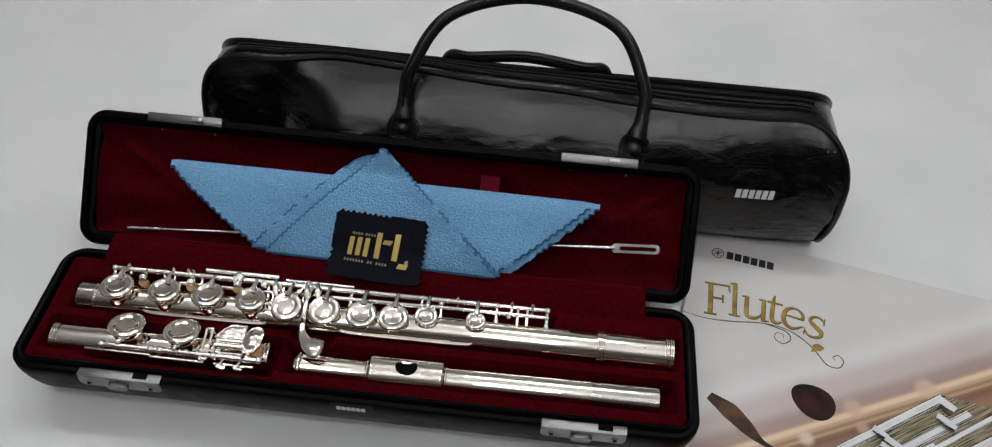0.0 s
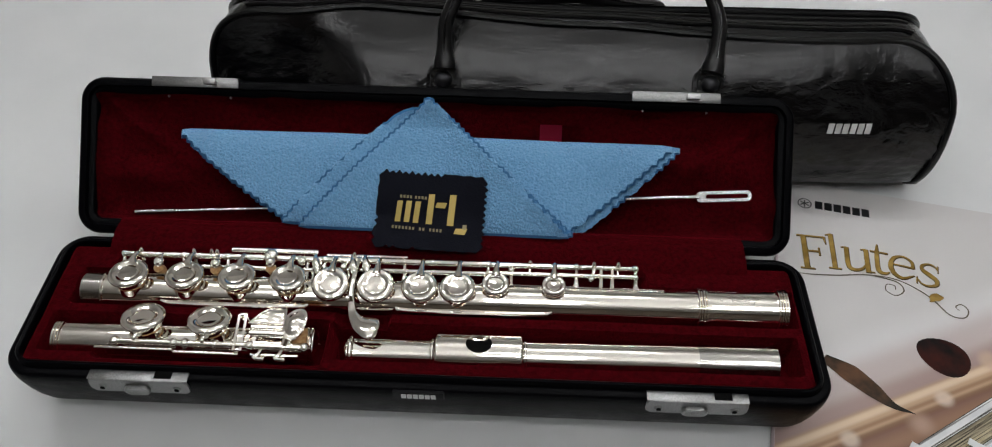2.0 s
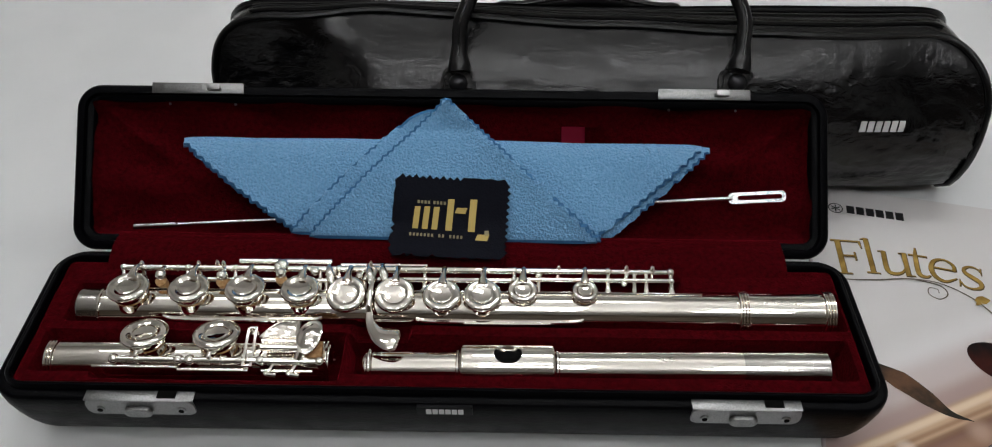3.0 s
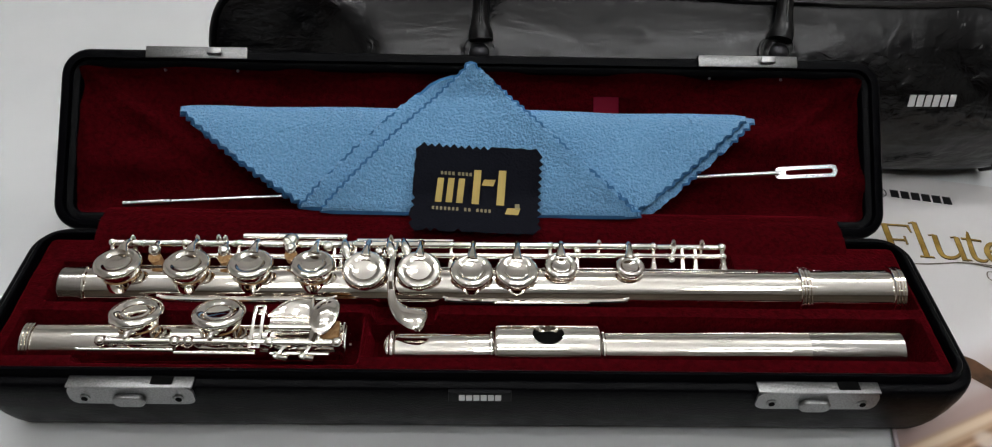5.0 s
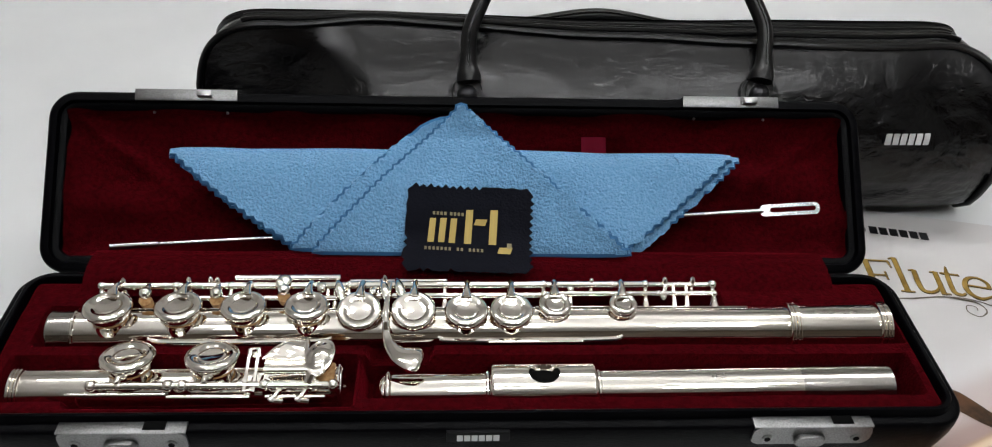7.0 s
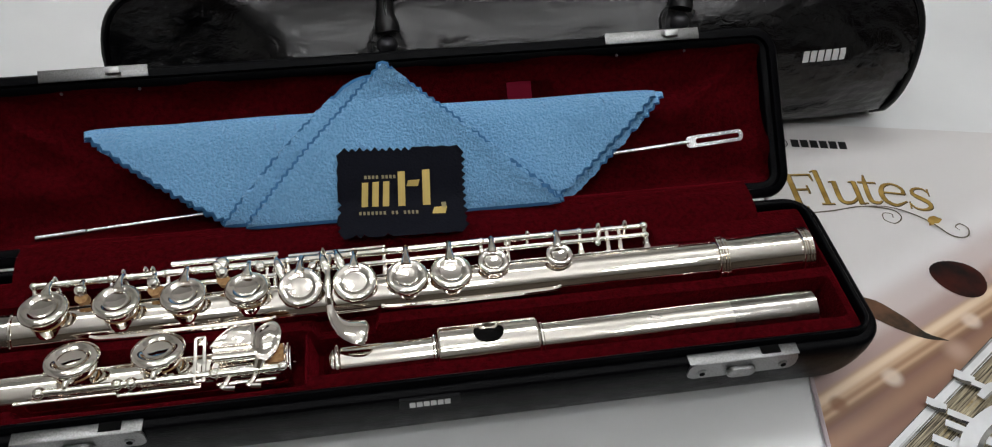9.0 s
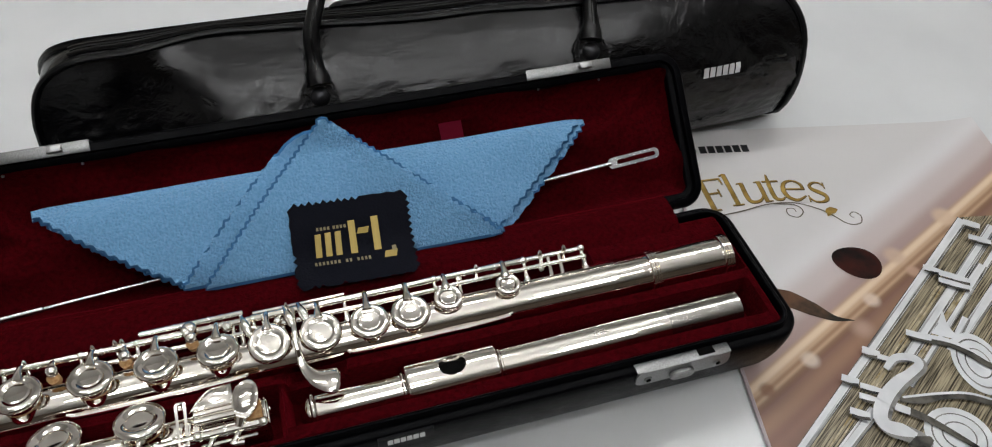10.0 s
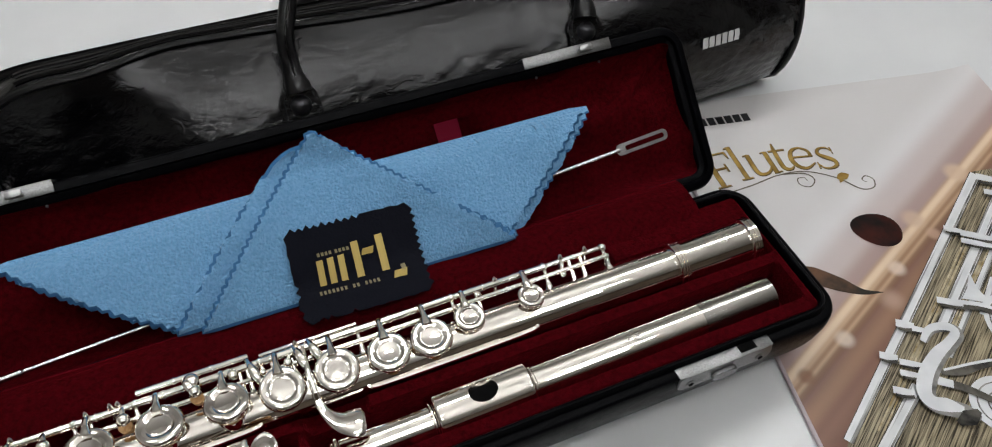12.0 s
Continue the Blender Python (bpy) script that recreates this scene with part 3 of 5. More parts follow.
strip("printed_lever", ribbon([(0.099, -0.177), (0.1107, -0.1808), (0.1207, -0.1847), (0.1288, -0.1914)], [0.0035, 0.0029, 0.0029, 0.0011], 24), 0.00216, WHITE_METAL, "printed silver lever")
strip("printed_lever", ribbon([(0.0755, -0.2176), (0.0858, -0.2194), (0.098, -0.2176), (0.1104, -0.2186), (0.1265, -0.2247)], [0.003, 0.0046, 0.0048, 0.0045, 0.0039], 30), 0.00220, BLACK_METAL, "printed dark curved lever")
strip("printed_lever", ribbon([(0.0776, -0.2167), (0.0989, -0.2161), (0.1144, -0.2174), (0.1274, -0.2231)], [0.0013, 0.0016, 0.0015, 0.0012], 24), 0.00224, WHITE_METAL, "printed silver lever edge")
strip("printed_lever", ribbon([(0.0729, -0.2229), (0.0827, -0.2284), (0.0934, -0.2381), (0.1034, -0.2482)], [0.0053, 0.0046, 0.0039, 0.0028], 24), 0.00228, BLACK_METAL, "printed dark lever")
strip("printed_lever", ribbon([(0.0712, -0.2215), (0.0746, -0.2234), (0.078, -0.2252)], [0.005, 0.0045], 18), 0.00232, WHITE_METAL, "printed silver post")
print_flat("printed_fin", [(0.1257, -0.163), (0.1237, -0.1733), (0.125, -0.1804), (0.1216, -0.1829), (0.1115, -0.1786), (0.1185, -0.1726)], 0.00236, WHITE_METAL, "printed silver fin")
strip("printed_collar", ribbon([(0.1292, -0.1311), (0.1337, -0.1333), (0.1381, -0.1358)], [0.0038, 0.0037, 0.0034], 18), 0.00239, WHITE_METAL, "printed silver post collar")
strip("printed_collar_shade", ribbon([(0.1288, -0.134), (0.1323, -0.1361), (0.1371, -0.1376)], [0.0013, 0.0017, 0.0019], 18), 0.00242, BLACK_METAL, "dark printed collar edge")
strip("printed_collar", ribbon([(0.1367, -0.1363), (0.1447, -0.1402), (0.1523, -0.1446)], [0.0045, 0.0044, 0.004], 18), 0.00245, WHITE_METAL, "printed silver post collar")
strip("printed_collar_shade", ribbon([(0.1368, -0.14), (0.143, -0.1434), (0.1512, -0.1466)], [0.0014, 0.002, 0.0022], 18), 0.00248, BLACK_METAL, "dark printed collar edge")
strip("printed_collar", ribbon([(0.134, -0.1415), (0.1419, -0.1453), (0.1495, -0.1496)], [0.0038, 0.0038, 0.0034], 18), 0.00251, WHITE_METAL, "printed silver post collar")
strip("printed_collar_shade", ribbon([(0.1344, -0.1447), (0.1404, -0.148), (0.1485, -0.1513)], [0.0013, 0.0017, 0.0019], 18), 0.00254, BLACK_METAL, "dark printed collar edge")
strip("printed_collar", ribbon([(0.1716, -0.0974), (0.1761, -0.0998), (0.1805, -0.1024)], [0.0054, 0.0054, 0.0049], 18), 0.00257, WHITE_METAL, "printed silver post collar")
strip("printed_collar_shade", ribbon([(0.1705, -0.1016), (0.1739, -0.1039), (0.1789, -0.1051)], [0.0018, 0.0025, 0.0027], 18), 0.00260, BLACK_METAL, "dark printed collar edge")
strip("printed_collar", ribbon([(0.0975, -0.1767), (0.1037, -0.1796), (0.1097, -0.1828)], [0.0042, 0.0041, 0.0038], 18), 0.00263, WHITE_METAL, "printed silver post collar")
strip("printed_collar_shade", ribbon([(0.0975, -0.1799), (0.1023, -0.1824), (0.1087, -0.1847)], [0.0014, 0.0019, 0.0021], 18), 0.00266, BLACK_METAL, "dark printed collar edge")
strip("printed_collar", ribbon([(0.0679, -0.186), (0.0722, -0.1881), (0.0763, -0.1902)], [0.0047, 0.0047, 0.0042], 18), 0.00269, WHITE_METAL, "printed silver post collar")
strip("printed_collar_shade", ribbon([(0.0675, -0.1894), (0.0707, -0.1912), (0.0753, -0.1923)], [0.0016, 0.0021, 0.0023], 18), 0.00272, BLACK_METAL, "dark printed collar edge")
strip("printed_collar", ribbon([(0.0746, -0.1909), (0.078, -0.1925), (0.0813, -0.1942)], [0.0035, 0.0033, 0.0031], 18), 0.00275, WHITE_METAL, "printed silver post collar")
strip("printed_collar_shade", ribbon([(0.0743, -0.1934), (0.0769, -0.1948), (0.0806, -0.1958)], [0.0013, 0.0015, 0.0017], 18), 0.00278, BLACK_METAL, "dark printed collar edge")
strip("printed_collar", ribbon([(0.0496, -0.2024), (0.0537, -0.2044), (0.0578, -0.2064)], [0.0043, 0.0042, 0.0039], 18), 0.00281, WHITE_METAL, "printed silver post collar")
strip("printed_collar_shade", ribbon([(0.0492, -0.2053), (0.0524, -0.2072), (0.0569, -0.2082)], [0.0015, 0.0019, 0.0021], 18), 0.00284, BLACK_METAL, "dark printed collar edge")
strip("printed_collar", ribbon([(0.0576, -0.2081), (0.063, -0.2105), (0.0681, -0.213)], [0.0036, 0.0036, 0.0033], 18), 0.00287, WHITE_METAL, "printed silver post collar")
strip("printed_collar_shade", ribbon([(0.0577, -0.2107), (0.0618, -0.2128), (0.0674, -0.2146)], [0.0013, 0.0016, 0.0018], 18), 0.00290, BLACK_METAL, "dark printed collar edge")
strip("printed_collar", ribbon([(0.0547, -0.214), (0.0595, -0.2161), (0.0641, -0.2184)], [0.0037, 0.0036, 0.0032], 18), 0.00293, WHITE_METAL, "printed silver post collar")
strip("printed_collar_shade", ribbon([(0.0547, -0.2165), (0.0584, -0.2184), (0.0633, -0.22)], [0.0012, 0.0016, 0.0018], 18), 0.00296, BLACK_METAL, "dark printed collar edge")
strip("printed_collar", ribbon([(0.0462, -0.2222), (0.0509, -0.2243), (0.0555, -0.2265)], [0.0041, 0.0041, 0.0036], 18), 0.00299, WHITE_METAL, "printed silver post collar")
strip("printed_collar_shade", ribbon([(0.0461, -0.225), (0.0497, -0.227), (0.0547, -0.2283)], [0.0014, 0.0019, 0.002], 18), 0.00302, BLACK_METAL, "dark printed collar edge")
strip("printed_collar", ribbon([(0.1687, -0.1099), (0.1746, -0.1129), (0.1803, -0.1163)], [0.0043, 0.0043, 0.0039], 18), 0.00305, WHITE_METAL, "printed silver post collar")
strip("printed_collar_shade", ribbon([(0.1682, -0.1134), (0.1728, -0.1162), (0.1791, -0.1185)], [0.0015, 0.002, 0.0021], 18), 0.00308, BLACK_METAL, "dark printed collar edge")
strip("printed_curl", ribbon([(0.0762, -0.1996), (0.0838, -0.1942), (0.0936, -0.1945), (0.0961, -0.1994), (0.0884, -0.2048), (0.0797, -0.2091), (0.0692, -0.2173), (0.0615, -0.2274), (0.0627, -0.2341), (0.0695, -0.2374), (0.0759, -0.2414), (0.0803, -0.2452)], [0.0037, 0.0046, 0.0063, 0.0059, 0.0063, 0.0076, 0.0089, 0.009, 0.0091, 0.0098, 0.0088, 0.0028], 48), 0.00312, GREY_METAL, "grey edge of the printed lever")
strip("printed_curl", ribbon([(0.0754, -0.1996), (0.0834, -0.1932), (0.0927, -0.1937), (0.0952, -0.198), (0.0875, -0.2033), (0.0786, -0.208), (0.0681, -0.2163), (0.0608, -0.2261), (0.0618, -0.2326), (0.0688, -0.2357), (0.0748, -0.2392)], [0.0031, 0.0041, 0.0053, 0.0047, 0.005, 0.0066, 0.0073, 0.0075, 0.0077, 0.0078, 0.003], 48), 0.00316, WHITE_METAL, "printed curved silver lever")
strip("printed_curl_shade", ribbon([(0.0679, -0.2452), (0.0749, -0.2437), (0.0817, -0.2414)], [0.0029, 0.0088, 0.0028], 18), 0.00320, BLACK_METAL, "dark reflection on the printed lever")
bm = bmesh.new()
pipe(bm, [(-0.0006, -v, 0.0016) for v in np.linspace(0.0, BH, 30)], 0.0014, 8)
part("spine", bm, mat("glossy pink spine", (0.50, 0.42, 0.44), 0.15), brochure, "glossy pinkish folded spine")

# ---- flute case ----
CX0, CX1, CY0, CY1, RIM = -0.1960, 0.2165, 0.0, 0.0925, 0.0435
case = thing("flute_case", "open black hard flute case lined with crimson velvet", "flute case")


def shell_ring(profile, x0, x1, y0, y1, radius, place, closed=False):
    """Skins a section of (inset, height) pairs round a rounded rectangle."""
    bm = bmesh.new()
    loops = []
    for inset, h in profile:
        r = max(radius - inset, 0.002)
        loops.append([place(x, y, h) for x, y in round_rect(x0 + inset, x1 - inset, y0 + inset, y1 - inset, r)])
    rings(bm, loops, caps=False)
    return bm


flat_place = lambda x, y, h: Vector((x, y, h))
tray_profile = [(0.0160, 0.0012), (0.0145, 0.0004), (0.0128, 0.0014), (0.0095, 0.0052), (0.0066, 0.0110), (0.0040, 0.0180), (0.0018, 0.0260), (0.0003, 0.0345), (0.0, 0.0385), (0.0002, 0.0420), (0.0008, 0.0431), (0.0018, 0.0435), (0.0046, 0.0435), (0.0050, 0.0440), (0.0051, 0.0464), (0.0056, 0.0469), (0.0068, 0.0469), (0.0074, 0.0464), (0.0077, 0.0440), (0.0080, 0.0300)]
bm = shell_ring(tray_profile, CX0, CX1, CY0, CY1, 0.0155, flat_place)
bm.faces.new([v for v in bm.verts][: 36])
part("tray", bm, SHELL, case, "black plastic tray with a stepped rim")

BODY_Y, BODY_Z = 0.0567, 0.0405
HEAD_Y, HEAD_Z = 0.0272, 0.0345
FOOT_Y, FOOT_Z = 0.0272, 0.0345


def dip(d, half, soft):
    """1 inside a trench of that half width, 0 outside, softly."""
    t = min(max((half + soft - abs(d)) / soft, 0), 1)
    return t * t * (3 - 2 * t)


def span(x, a, b, soft=0.003):
    return dip(x - (a + b) / 2, (b - a) / 2, soft)


def bed(x, y):
    """The height of the velvet bed."""
    z = 0.0440 + 0.0006 * nz(x, y, 0, 38) + 0.00025 * nz(x, y, 4, 140)
    low = max(
        0.016 * dip(y - BODY_Y, 0.0098, 0.0024) * span(x, -0.1735, 0.2045),
        0.0095 * dip(y - 0.0670, 0.0085, 0.003) * span(x, -0.157, 0.127),
        0.016 * dip(y - HEAD_Y, 0.0096, 0.0022) * span(x, -0.0335, 0.2005),
        0.016 * dip(y - FOOT_Y, 0.0102, 0.0022) * span(x, -0.1790, -0.0400),
        0.0090 * dip(y - 0.0200, 0.0060, 0.003) * span(x, -0.150, -0.0400),
        0.0060 * dip(y - 0.0330, 0.0090, 0.004) * span(x, -0.032, -0.008),
    )
    edge = min(x - (CX0 + 0.0074), CX1 - 0.0074 - x, y - (CY0 + 0.0074), CY1 - 0.0074 - y)
    return z - low - 0.0035 * max(0, 1 - edge / 0.0025) ** 2


bm = bmesh.new()
LX0, LX1, LY0, LY1 = CX0 + 0.0074, CX1 - 0.0074, CY0 + 0.0074, CY1 - 0.0074


def bed_point(u, v):
    x, y = LX0 + (LX1 - LX0) * u, LY0 + (LY1 - LY0) * v
    r = 0.0075
    cx, cy = min(max(x, LX0 + r), LX1 - r), min(max(y, LY0 + r), LY1 - r)
    d = math.hypot(x - cx, y - cy)
    if d > r:
        x, y = cx + (x - cx) * r / d, cy + (y - cy) * r / d
    return (x, y, bed(x, y))


grid(bm, 380, 96, bed_point)
part("tray_lining", bm, VELVET, case, "crimson velvet bed with moulded hollows")

# lid, leaning back on the bag
LID_TILT = 42.5
LID = Matrix.Translation((0, 0.1066, 0.0349)) @ Matrix.Rotation(radians(LID_TILT), 4, "X")
LIX0, LIX1, LS0, LS1 = -0.1990, 0.2160, -0.0042, 0.0872


def lid_place(x, s, h):
    return LID @ Vector((x, s, h))


lid_profile = [(0.0100, -0.0235), (0.0085, -0.0238), (0.0040, -0.0215), (0.0015, -0.0165), (0.0002, -0.0080), (0.0, -0.0015), (0.0008, -0.0003), (0.0018, 0.0), (0.0046, 0.0), (0.0050, -0.0006), (0.0052, -0.0026), (0.0082, -0.0028), (0.0088, -0.0034), (0.0092, -0.0130)]
bm = shell_ring(lid_profile, LIX0, LIX1, LS0, LS1, 0.0135, lid_place)
bm.faces.new([v for v in bm.verts][: 36])
part("lid", bm, SHELL, case, "black plastic lid leaning open on the bag")
bm = bmesh.new()


def lid_lining(u, v):
    x0, x1, s0, s1, r = LIX0 + 0.0086, LIX1 - 0.0086, LS0 + 0.0086, LS1 - 0.0086, 0.006
    x, s = x0 + (x1 - x0) * u, s0 + (s1 - s0) * v
    edge = min(x - x0, x1 - x, s - s0, s1 - s)
    h = -0.0085 - 0.0045 * min(edge / 0.010, 1) + 0.0070 * nz(x, s * 2.0, 1, 26) + 0.0018 * nz(x, s, 7, 70)
    # gathered folds in the corners
    for cx, sx in ((x0, 1), (x1, -1)):
        d = (x - cx) * sx
        h += 0.0052 * math.exp(-(((d * 0.75 + (s - s1) * 1.0) / 0.0045) ** 2)) * math.exp(-d / 0.05)
    h += 0.0050 * max(0, 1 - edge / 0.004) ** 2
    cx, cs = min(max(x, x0 + r), x1 - r), min(max(s, s0 + r), s1 - r)
    d = math.hypot(x - cx, s - cs)
    if d > r:
        x, s = cx + (x - cx) * r / d, cs + (s - cs) * r / d
    return lid_place(x, s, h)


grid(bm, 200, 50, lid_lining)
part("lid_lining", bm, VELVET, case, "slightly puckered crimson velvet lid lining")
# velvet strip over the hinge
bm = bmesh.new()


def flap_point(u, v):
    x = -0.1665 + 0.351 * u + 0.0006 * nz(v, 3, 0, 9)
    keys = [(0.0765, 0.0425), (0.0835, 0.0468), (0.0920, 0.0484), (0.0985, 0.0478), (0.1036, 0.0462), (0.1068, 0.0420), (0.1085, 0.0365)]
    p = curve_points([(0, a, b) for a, b in keys], 25)[round(v * 24)]
    return (x, p.y + 0.0005 * nz(x, v, 2, 22), p.z + 0.0006 * nz(x, v, 0, 30))


grid(bm, 130, 24, flap_point)
part("hinge_flap", bm, VELVET, case, "crimson velvet strip over the hinge")
bm = bmesh.new()
rod(bm, (-0.150, 0.0975, 0.0395), (0.170, 0.0975, 0.0395), 0.0022)
part("hinge_pin", bm, STEEL_DARK, case, "thin steel hinge pin")
bm = bmesh.new()
box(bm, (-0.150, 0.0918, 0.0360), (0.170, 0.1010, 0.0372))
part("hinge_leaf", bm, STEEL_DARK, case)
# ribbon tab in the lid
for x0, x1, h, m in ((0.0700, 0.0830, 0.0016, RIBBON), (0.0825, 0.0960, 0.0010, VELVET)):
    bm = bmesh.new()
    grid(bm, 8, 6, lambda u, v: lid_place(x0 + (x1 - x0) * u, 0.0560 + 0.0125 * v, -0.0110 + h + 0.0008 * math.sin(3 * u)))
    bmesh.ops.solidify(bm, geom=bm.faces[:], thickness=0.0006)
    part("ribbon_tab", bm, m, case, "small wine-red ribbon tab")


def latch(x):
    """The tray half of a latch."""
    ob = thing("latch", "", "", (x, 0, 0))
    ob.parent = case
    bm = bmesh.new()
    box(bm, (-0.0247, -0.0010, 0.0436), (0.0247, 0.0046, 0.0444), 0.0003)
    top = part("latch_top", bm, STEEL, ob)
    bm = bmesh.new()
    slab(bm, round_rect(-0.0247, 0.0247, 0, 0.0104, 0.0030, 5), 0, 0.0010, 0.0003)
    move(bm, pose(0, -0.0002, 0.0338, 90))
    part("latch_plate", bm, STEEL, ob)
    # A dark plate laid on top paints the shade of the slot.
    bm = bmesh.new()
    box(bm, (0.0080, 0.0004, 0.0445), (0.0166, 0.0046, 0.0447))
    part("latch_slot_shade", bm, DARK, ob, "dark plate painting the slot's shade")
    bm = bmesh.new()
    pillow(bm, round_rect(-0.0064, 0.0064, -0.0031, 0.0031, 0.0030, 8), [(0.9, 0), (1.0, 0.0003), (1.0, 0.0016), (0.97, 0.0020), (0.90, 0.0023), (0.72, 0.0022), (0.4, 0.0019), (0.05, 0.0018)])
    move(bm, pose(-0.0010, -0.0011, 0.0374, 90))
    part("latch_button", bm, STEEL, ob, "oval steel button")
    for sx in (-0.0185, 0.0185):
        bm = bmesh.new()
        lathe(bm, (sx, -0.0012, 0.0378), (0, -1, 0), [(0, 0.0021), (0.0004, 0.0021), (0.0007, 0.0015), (0.0006, 0.0007), (0.0002, 0.0001)], 16)
        screw = part("screw", bm, STEEL, ob)
        # A dark disc paints the shade in the middle of the screw.
        bm = bmesh.new()
        lathe(bm, (sx, -0.0012, 0.0378), (0, -1, 0), [(0.0003, 0.0001), (0.0003, 0.0012), (0.0009, 0.0013), (0.0009, 0.0001)], 14)
        part("screw_recess_shade", bm, DARK, screw, "dark disc painting the recess shade")
    return ob


latch(-0.1255)
latch(0.1487)


def strike(x):
    """The lid half of a latch."""
    ob = thing("strike_plate", "", "", (0, 0, 0))
    ob.parent = case
    bm = bmesh.new()
    box(bm, (x - 0.0253, LS1 - 0.0046, 0.0004), (x + 0.0253, LS1 + 0.0006, 0.0013), 0.0003)
    box(bm, (x - 0.0253, LS1 + 0.0004, -0.0140), (x + 0.0253, LS1 + 0.0013, 0.0012), 0.0003)
    part("plate", move(bm, LID), STEEL, ob)
    bm = bmesh.new()
    box(bm, (x + 0.0060, LS1 - 0.0030, 0.0012), (x + 0.0130, LS1 - 0.0018, 0.0045), 0.0004)
    box(bm, (x + 0.0060, LS1 - 0.0030, 0.0036), (x + 0.0130, LS1 + 0.0002, 0.0046), 0.0004)
    part("hook", move(bm, LID), STEEL_DARK, ob, "small steel catch hook")
    return ob


strike(-0.1315)
strike(0.1475)
for x in (-0.1485, -0.1120, 0.1290, 0.1660):
    bm = bmesh.new()
    ball(bm, lid_place(x, LS1 - 0.0095, -0.0040), 0.0008, 10)
    part("pin", bm, STEEL, case)
# maker's badge: dark plate with plain pale bars
bm = bmesh.new()
box(bm, (0.0, -0.0009, 0.0366), (0.0252, 0.0006, 0.0428), 0.0003)
badge = part("badge", bm, GLOSS, case, "small black badge plate")
bm = bmesh.new()
box(bm, (0.0004, -0.0012, 0.0426), (0.0248, -0.0002, 0.0430))
part("badge_edge", bm, GLOSS, badge)
for k in range(6):
    bm = bmesh.new()
    box(bm, (0.0042 + 0.0029 * k, -0.0012, 0.0376), (0.0066 + 0.0029 * k, -0.0008, 0.0410))
    part("badge_bar", bm, WHITE_PRINT, badge, "plain pale bar", smooth=False)


# ---- the flute ----
def wheel(bm, c, direction, r, w, seg=24):
    """A rounded ring or collar."""
    lathe(bm, c, direction, [(-w / 2, r * 0.86), (-w / 2, r * 0.96), (-w * 0.25, r), (w * 0.25, r), (w / 2, r * 0.96), (w / 2, r * 0.86)], seg)


def key_cup(name, x, y, z, r, parent, tilt=0.0, lean=0.0, arm=None, deep=0.006, belly=False):
    """A padded key: dished cup, its pad, and the arm that reaches the rod."""
    m = pose(x, y, z, tilt, lean, 0)
    bm = bmesh.new()
    profile = [(-0.00075, 0.0), (-0.00065, 0.20 * r), (-0.00045, 0.40 * r), (-0.00035, 0.47 * r), (-0.00055, 0.50 * r), (-0.00055, 0.53 * r), (-0.0002, 0.57 * r), (0.0003, 0.72 * r), (0.0004, 0.82 * r), (0.0000, 0.92 * r), (-0.0008, 0.985 * r), (-0.0021, 1.0 * r), (-0.0030, 0.95 * r), (-0.0036, 0.84 * r), (-0.0042, 0.76 * r)]
    if belly:
        profile = profile[:11] + [(-0.0016, 1.0 * r), (-0.0024, 0.96 * r), (-0.0032, 0.86 * r), (-0.0046, 0.84 * r), (-0.0060, 0.78 * r), (-0.0066, 0.70 * r)]
    lathe(bm, (0, 0, 0), (0, 0, 1), profile, 40)
    ob = part(name, move(bm, m), SILVER, parent)
    bm = bmesh.new()
    lathe(bm, (0, 0, 0), (0, 0, 1), [(-0.0060 if belly else -0.0040, 0.74 * r if belly else 0.80 * r), (-0.0072 if belly else -0.0052, 0.74 * r if belly else 0.80 * r)], 28)
    part("pad", move(bm, m), TAN, ob, "tan felt pad")
    bm = bmesh.new()
    lathe(bm, (0, 0, 0), (0, 0, 1), [(-0.0070 if belly else -0.0050, 0.72 * r), (-deep, 0.72 * r), (-deep - 0.004, 0.78 * r)], 28)
    part("tone_hole", move(bm, m), SILVER, ob)
    if arm:
        low = belly and arm[1] < y
        start = m @ Vector((0, (0.72 if low else 0.62) * r * (1 if arm[1] > y else -1), -0.0050 if low else -0.0002))
        end = Vector(arm)
        bm = bmesh.new()
        mid = (start + end) / 2 + Vector((0, 0, 0.0012))
        pipe(bm, curve_points([start, mid, end], 9), 0.0018, 10, [1.5, 1.35, 1.15, 0.9, 0.75, 0.7, 0.75, 0.8, 0.7])
        part("arm", bm, SILVER, ob)
    return ob


def post(x, y, z, foot, parent, r=0.0022):
    """A turned post with its ball, standing on the tube."""
    bm = bmesh.new()
    a, b = Vector(foot), Vector((x, y, z))
    far = (b - a).length
    lathe(bm, a, b - a, [(0, 0.0022), (0.0008, 0.0020), (far * 0.45, 0.0011), (far * 0.62, 0.0014), (far * 0.72, 0.0010), (far, 0.0014)], 14)
    ball(bm, b, r)
    return part("post", bm, SILVER, parent)


body = thing("flute_middle_joint", "silver flute middle joint with keys bedded in velvet", "flute")
by = lambda x: BODY_Y + 0.006 * (x + 0.02)
bm = bmesh.new()
axis = Vector((1, 0.006, 0))
start = (-0.1715, by(-0.1715), BODY_Z)
tube = [(0.0106, 0.0094), (0.0110, 0.0099), (0.326, 0.0099), (0.3262, 0.0107), (0.3722, 0.0107), (0.3728, 0.0103), (0.3728, 0.0096), (0.362, 0.0094)]
lathe(bm, start, axis, tube, 64)
part("tube", bm, SILVER, body)
bm = bmesh.new()
lathe(bm, start, axis, [(0.004, 0.0080), (0.0, 0.0080), (0.0, 0.0092), (0.0004, 0.0095), (0.0112, 0.0095)], 56)
part("tenon", bm, SATIN, body, "duller silver tenon")
